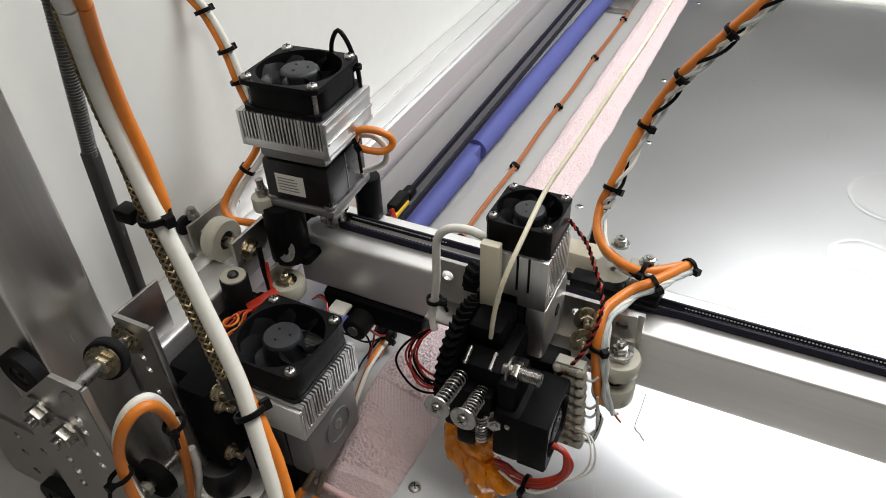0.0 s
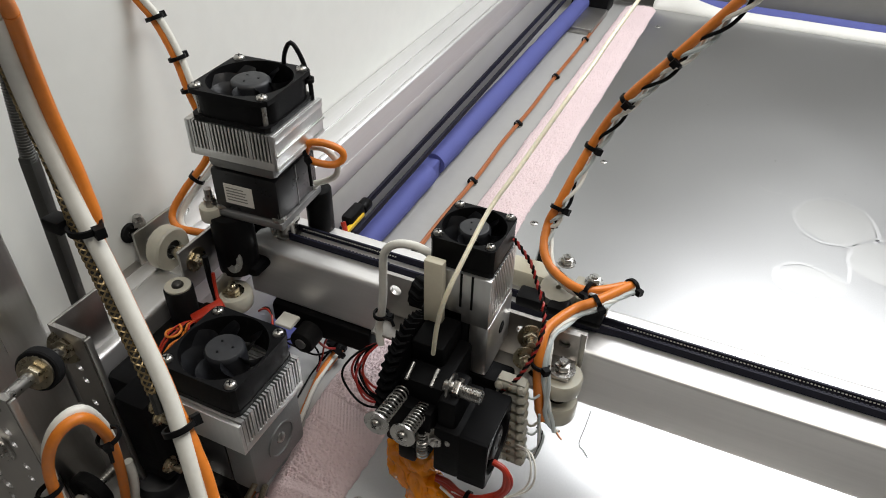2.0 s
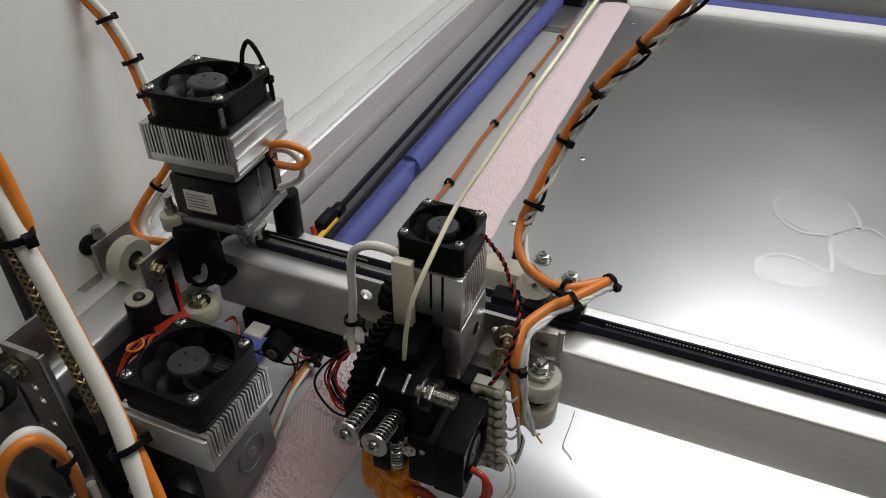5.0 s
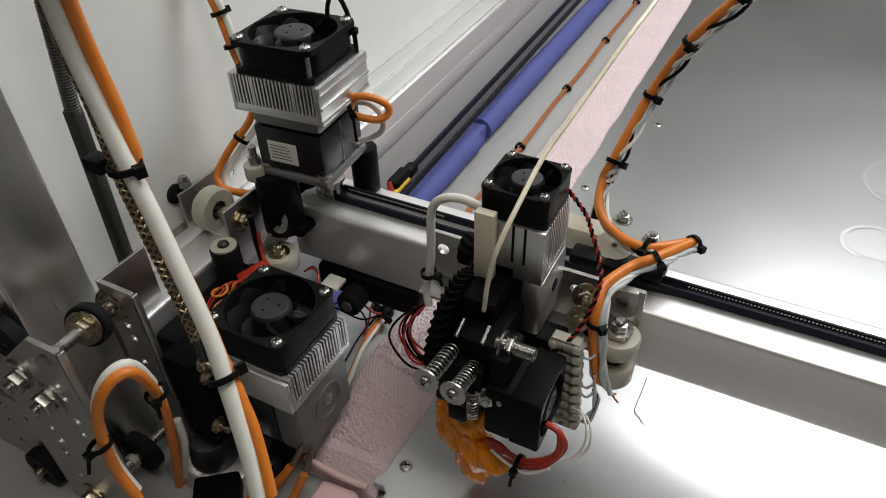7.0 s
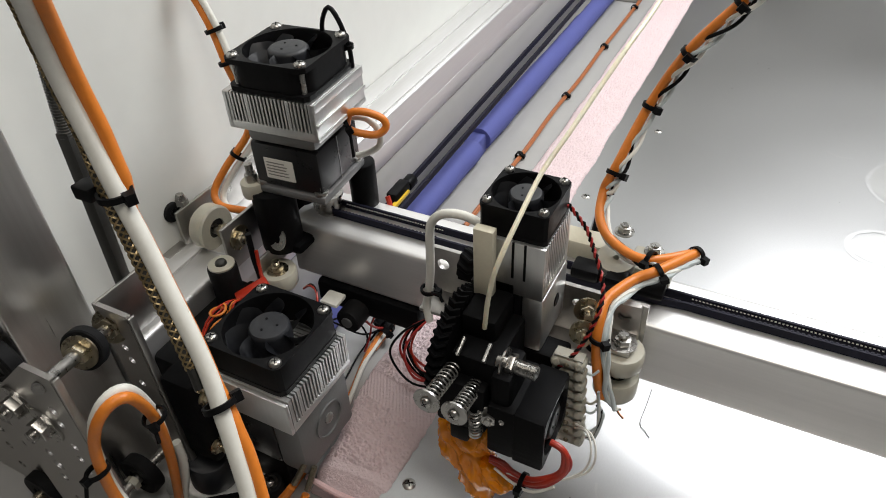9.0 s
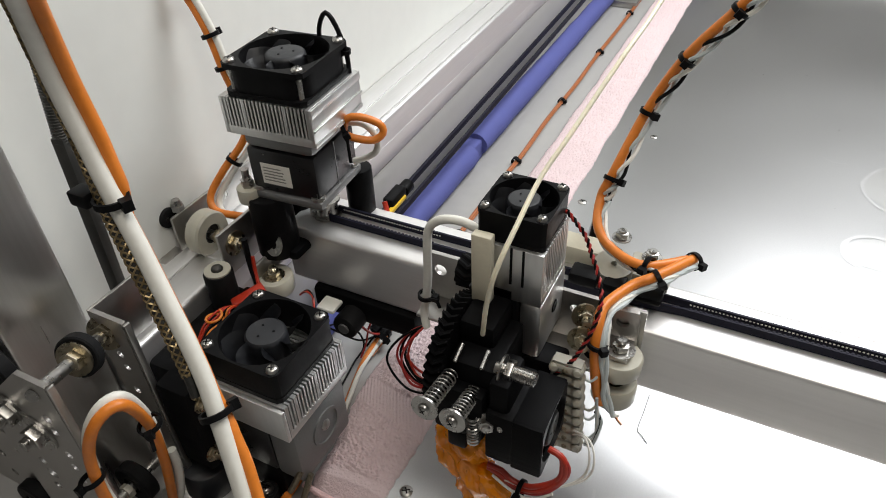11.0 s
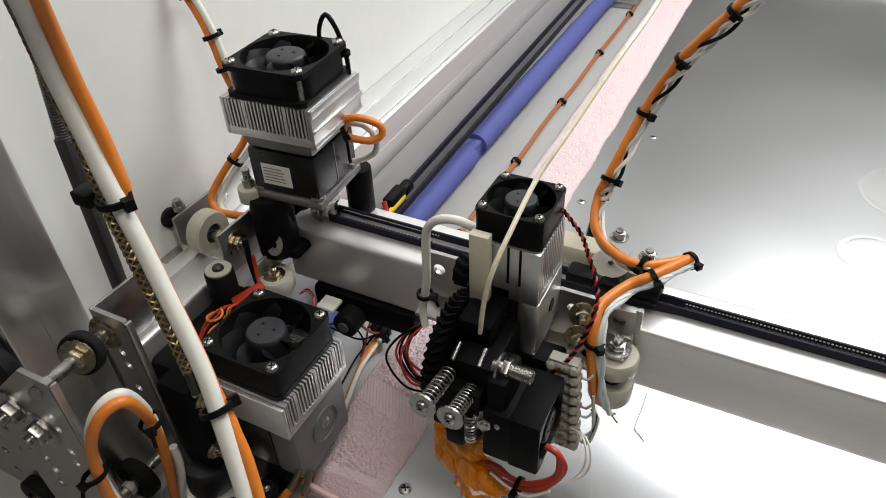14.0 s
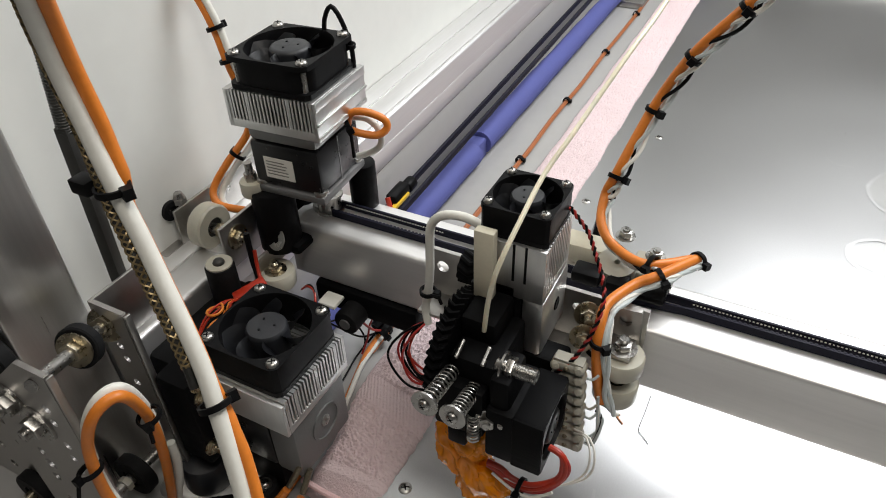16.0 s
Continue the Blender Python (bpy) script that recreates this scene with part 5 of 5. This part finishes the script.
part("heat_block", box(B(), (-0.0305, -0.0585, 0.086), (-0.0185, -0.035, 0.1), 0.002), "black", head)
# cooling fan on the side of the nozzle
BL = Matrix.Translation((0.0275, -0.0385, 0.1085)) @ Matrix.Rotation(radians(90), 4, "Y")
side_fan = fan(BL, 0.041, 0.018, 0.034, head, blades=9, hub=0.4, screws=False, name="nozzle_fan", rotor="black")
part("fan_shroud", box(B(), (-0.0065, -0.0592, 0.0885), (0.010, -0.018, 0.129), 0.002), "printed", head)
part("fan_cover", box(B(), (0.0095, -0.0588, 0.1245), (0.0272, -0.018, 0.1292), 0.001), "printed", side_fan)
part("fan_cover", box(B(), (0.0095, -0.0594, 0.0882), (0.0272, -0.0565, 0.1292), 0.001), "printed", side_fan)
part("nozzle", cyl(B(), (-0.022, -0.045, 0.012), (-0.022, -0.045, 0.03), 0.002, 0.006, seg=16), "yzinc", head)


# amber film wrapped round the hot end
def crumple(cx, cy, cz, sx, sy, sz, seed, parent):
    bm = B()
    bmesh.ops.create_icosphere(bm, subdivisions=5, radius=1.0)
    for v in bm.verts:
        p = v.co.copy()
        fold = noise.noise(p * 2.2 + Vector((0, seed, 0)))
        crease = noise.noise(p * 4.6 + Vector((seed, 0, seed)))
        k = 0.95 + 0.24 * noise.noise(p * 1.5 + Vector((seed, 0, 0))) + 0.46 * (0.5 - abs(fold)) - 0.13 * abs(crease)
        lean = 0.010 * (p.z - 0.2)
        v.co = Vector((cx + sx * p.x * k - lean * 0.6, cy + sy * p.y * k, cz + sz * p.z * (0.85 + 0.25 * k)))
    return part("film_wrap", bm, "kapton", parent, "crumpled shiny amber heat-proof film", smooth=40)


crumple(-0.0335, -0.043, 0.062, 0.0115, 0.012, 0.022, 3.1, head)
crumple(-0.0215, -0.043, 0.040, 0.0115, 0.012, 0.027, 7.7, head)
crumple(-0.0245, -0.043, 0.078, 0.013, 0.012, 0.014, 5.2, head)
crumple(-0.0075, -0.046, 0.046, 0.0105, 0.009, 0.0105, 2.2, head)

# white terminal block and its wires
tb = thing("terminal_block", (0.03, 0.0, 0.06), "translucent white terminal block with many thin wires", "terminal block")
for k in range(9):
    z = 0.060 + 0.0084 * k
    lean = 0.0006 * (8 - k)
    bm = box(B(), (0.0145 + lean, -0.0150, z), (0.0345 + lean, -0.0055, z + 0.0066), 0.0024, 3)
    box(bm, (0.0160 + lean, -0.0135, z - 0.001), (0.0330 + lean, -0.0065, z + 0.0082))
    for x, up in ((0.0170, 0.0030), (0.0305, 0.0042)):
        lathe(bm, (x + lean, -0.0130, z + up), (0.3, -1, 0.4), [(0.0001, 0), (0.0030, 0), (0.0029, 0.0022), (0.0018, 0.0034), (0.0001, 0.0036)], 14)
    cell = part("terminal", bm, "clear", tb)
    bm = B()
    screw_head(bm, (0.0240 + lean, -0.0150, z + 0.0036), 0.0017, 0.0012, (0, -1, 0))
    part("terminal_screw", bm, "braid", cell)
    end = smooth_path([(0.033 + lean, -0.008, z + 0.0035), (0.0375 + lean, -0.0085, z + 0.0032), (0.0405 + lean, -0.006, z + 0.006)], 0.001)
    if k in (1, 3, 4, 7):
        part("wire_end", sweep(B(), end, 0.0008, 6), ("clear", "grey")[k % 2], tb)
for k in range(5):
    a = 0.004 * k
    part("thin_wire", sweep(B(), smooth_path([(0.0425, -0.0045, 0.105 - 0.004 * k), (0.0445 + a * 0.2, -0.006, 0.088), (0.0455, -0.008 - a * 0.2, 0.074 - 0.001 * k), (0.040, -0.010, 0.066)]), 0.0010, 6), ("grey", "white", "grey", "black", "grey")[k], tb)
for o in (0.0, 0.004):
    part("thin_wire", sweep(B(), smooth_path([(0.034, -0.0165, 0.080 + o), (0.043 + o * 0.6, -0.024, 0.090), (0.0485 + o * 0.7, -0.032, 0.084), (0.0470 + o * 0.6, -0.037, 0.072), (0.036, -0.043, 0.063), (0.02, -0.05, 0.060), (0.004, -0.052, 0.062)]), 0.0007, 6), "white", tb)

# red heater leads
hl = thing("heater_lead", (0.02, -0.05, 0.04), "thick red sleeved heater leads looping under the nozzle fan", "cable")
for o, c, r in ((0.0, "redsleeve", 0.0020), (0.0040, "redsleeve", 0.0018), (-0.0032, "red", 0.0012)):
    part("lead", sweep(B(), smooth_path([(-0.008, -0.05, 0.066 + o * 0.5), (0.0009, -0.05, 0.0636 + o), (0.0084, -0.051, 0.0595 + o), (0.0194, -0.051, 0.0596 + o), (0.0305, -0.05 + o * 0.4, 0.0676 + o * 0.6), (0.038 - o * 0.4, -0.048, 0.0796), (0.0388 - o * 0.5, -0.047, 0.0905), (0.0345, -0.046, 0.097), (0.0275, -0.045, 0.098)]), r, 10), c, hl)
part("lead", sweep(B(), smooth_path([(-0.004, -0.052, 0.062), (0.01, -0.0545, 0.0575), (0.022, -0.0545, 0.057), (0.034, -0.052, 0.067)]), 0.0009, 10), "white", hl)
zip_tie((0.0148, -0.052, 0.0590), (1, -0.1, 0.05), 0.0052, hl, tail=0.01)

# white hose from the plate up to the cooler, with wires below
wh = thing("sleeved_cable", (-0.08, 0.01, 0.11), "white sleeved cable arching to the small cooler", "cable")
part("sleeve", sweep(B(), smooth_path([(-0.0375, 0.012, 0.192), (-0.052, 0.012, 0.196), (-0.066, 0.012, 0.193), (-0.0745, 0.0125, 0.183), (-0.0765, 0.013, 0.165), (-0.0775, 0.0135, 0.145), (-0.08, 0.0143, 0.1262), (-0.082, 0.0135, 0.112), (-0.0795, 0.011, 0.1)]), 0.0028, 14), "white", wh)
zip_tie((-0.08, 0.0143, 0.1262), (0, 0, 1), 0.0046, wh, tail=0.008)
part("tie_end", sweep(B(), [(-0.076, 0.010, 0.128), (-0.068, 0.008, 0.131)], 0.001, 6), "black", wh)
rnd = random.Random(12)
for k in range(8):
    c = ("black", "red", "black", "red", "black", "black", "redsleeve", "red")[k]
    w, d, h = rnd.uniform(0.006, 0.022), rnd.uniform(-0.006, 0.006), rnd.uniform(0.0, 0.016)
    loop = [(-0.0795, 0.011, 0.102), (-0.083 - w * 0.6, 0.006 + d, 0.092), (-0.084 - w, 0.001 + d, 0.079 - h * 0.6), (-0.080 - w * 0.4, -0.003 + d, 0.067 - h), (-0.068, -0.004 + d * 0.5, 0.068 - h * 0.8), (-0.055, -0.004, 0.080)]
    part("thin_wire", sweep(B(), smooth_path(loop), 0.0009, 6), c, wh)
part("small_bracket", box(B(), (-0.046, 0.086, 0.127), (-0.033, 0.0885, 0.158), 0.0007), "plate", wh)

# twisted red and black fan wires
tw = thing("twisted_wires", (0.02, 0.02, 0.12), "twisted red and black wires from the small fan", "cable")
base_path = smooth_path([(0.004, 0.03, 0.208), (0.0165, 0.0260, 0.1979), (0.0226, 0.0220, 0.1889), (0.0298, 0.0140, 0.1812), (0.0346, 0.0060, 0.1738), (0.0354, -0.0010, 0.1666), (0.0328, -0.0050, 0.1527), (0.0282, -0.0100, 0.1400), (0.0227, -0.0130, 0.1310), (0.0144, -0.0140, 0.1193), (0.0056, -0.0130, 0.1129)], 0.0015)
part("red_wire", sweep(B(), twist(base_path, 0.0008, 20, 0), 0.0008, 6), "red", tw)
part("black_wire", sweep(B(), twist(base_path, 0.0008, 20, math.pi), 0.0008, 6), "black", tw)
zip_tie((0.0335, 0.0176, 0.119), (0.1, 0.2, 1), 0.0058, tw)

# filament
fl = smooth_path([(-0.0186, -0.0337, 0.16), (-0.0155, -0.0362, 0.185), (-0.0105, -0.0365, 0.21), (-0.0071, -0.0182, 0.2272), (-0.0053, 0.0086, 0.2394), (0.0004, 0.0267, 0.2514), (0.0041, 0.0427, 0.2594), (0.0134, 0.0818, 0.2795), (0.0172, 0.114, 0.2866), (0.0201, 0.1557, 0.294), (0.0242, 0.2335, 0.302), (0.0406, 0.5447, 0.334)], 0.006)
solid("filament", sweep(B(), fl, 0.0014, 12), "filament", "cream plastic filament feeding into the extruder", "filament")

# pulley block in the far corner
fc = thing("corner_pulley", (-0.2, 1.2, -0.02), "black corner pulley block with a motor above it", "pulley")
part("pulley_block", box(B(), (-0.246, 1.13, -0.02), (-0.17, 1.19, 0.022), 0.004), "black", fc)
part("motor_body", box(B(), (-0.229, 1.14, 0.022), (-0.187, 1.182, 0.10), 0.004), "cast", fc)
part("base_tray", box(B(), (-0.225, 1.0, -0.02), (-0.168, 1.13, -0.008), 0.002), "plate", fc)

# wires at the motor's foot
fx = thing("motor_leads", (-0.14, -0.09, -0.02), "orange sleeved leads with bare braid leaving the base motor", "cable")
for pts in ([(-0.126, -0.0865, 0.036), (-0.133, -0.097, 0.018), (-0.145, -0.107, 0.0), (-0.16, -0.118, -0.012)], [(-0.122, -0.083, 0.03), (-0.124, -0.095, 0.012), (-0.13, -0.108, -0.008), (-0.135, -0.125, -0.016)]):
    q = smooth_path(pts)
    part("braid", sweep(B(), q[:int(len(q) * 0.35)], 0.0022, 8), "braid", fx)
    part("orange_sleeve", sweep(B(), q[int(len(q) * 0.33):], 0.0028, 10), "orange", fx)

for pts, w in (([(0.2056, 0.4932), (0.2179, 0.5254), (0.2440, 0.5464), (0.2699, 0.5408), (0.2881, 0.5218), (0.2956, 0.4871), (0.2898, 0.4679)], 0.0013),
               ([(0.2056, 0.4932), (0.2094, 0.4729), (0.2191, 0.4547), (0.2374, 0.4445), (0.2583, 0.4475), (0.2670, 0.4432), (0.2624, 0.4244), (0.2648, 0.4037), (0.2624, 0.3790)], 0.0013),
               ([(0.2900, 0.4727), (0.3099, 0.4787), (0.3302, 0.4440), (0.3441, 0.4182)], 0.0012),
               ([(0.2624, 0.3790), (0.2486, 0.3813), (0.2317, 0.3919), (0.2144, 0.3932), (0.1985, 0.3823), (0.1912, 0.3645), (0.1943, 0.3475), (0.2047, 0.3381)], 0.0012),
               ([(0.3724, 0.5777), (0.3534, 0.5629), (0.3335, 0.5346), (0.3274, 0.5129), (0.3343, 0.4890), (0.3603, 0.4733)], 0.0012),
               ([(0.1622, 0.5402), (0.1744, 0.5308), (0.1911, 0.5323)], 0.0006)):
    glue_line(pts, w * 1.9)
rnd = random.Random(5)
bm = B()
for k in range(38):
    x, y = rnd.uniform(-0.06, 0.6), rnd.uniform(-0.07, 0.8)
    r = rnd.uniform(0.0003, 0.0008)
    bmesh.ops.create_icosphere(bm, subdivisions=1, radius=r, matrix=Matrix.Translation((x, y, r * 0.3)) @ Matrix.Diagonal((1, rnd.uniform(0.6, 1.6), 0.5, 1)))
solid("plastic_crumbs", bm, "rod", "scattered dark plastic crumbs on the bed plate", "crumbs", kind="stuff")
solid("stray_strand", sweep(B(), smooth_path([(0.0642, 0.103, 0.0008), (0.0641, 0.085, 0.001), (0.0638, 0.067, 0.0008), (0.0685, 0.062, 0.0008), (0.0734, 0.057, 0.0008)]), 0.0003, 6), "rod", "fine stray plastic strand on the bed plate", "strand")

for g in GLUE:
    glue_ring(*g)
for g in ((0.250, 0.495, 0.043, 0.048, 0.0), (0.228, 0.366, 0.035, 0.025, 0.3), (0.300, 0.430, 0.040, 0.038, 0.6), (0.362, 0.522, 0.036, 0.045, 0.0)):
    glue_film(*g)
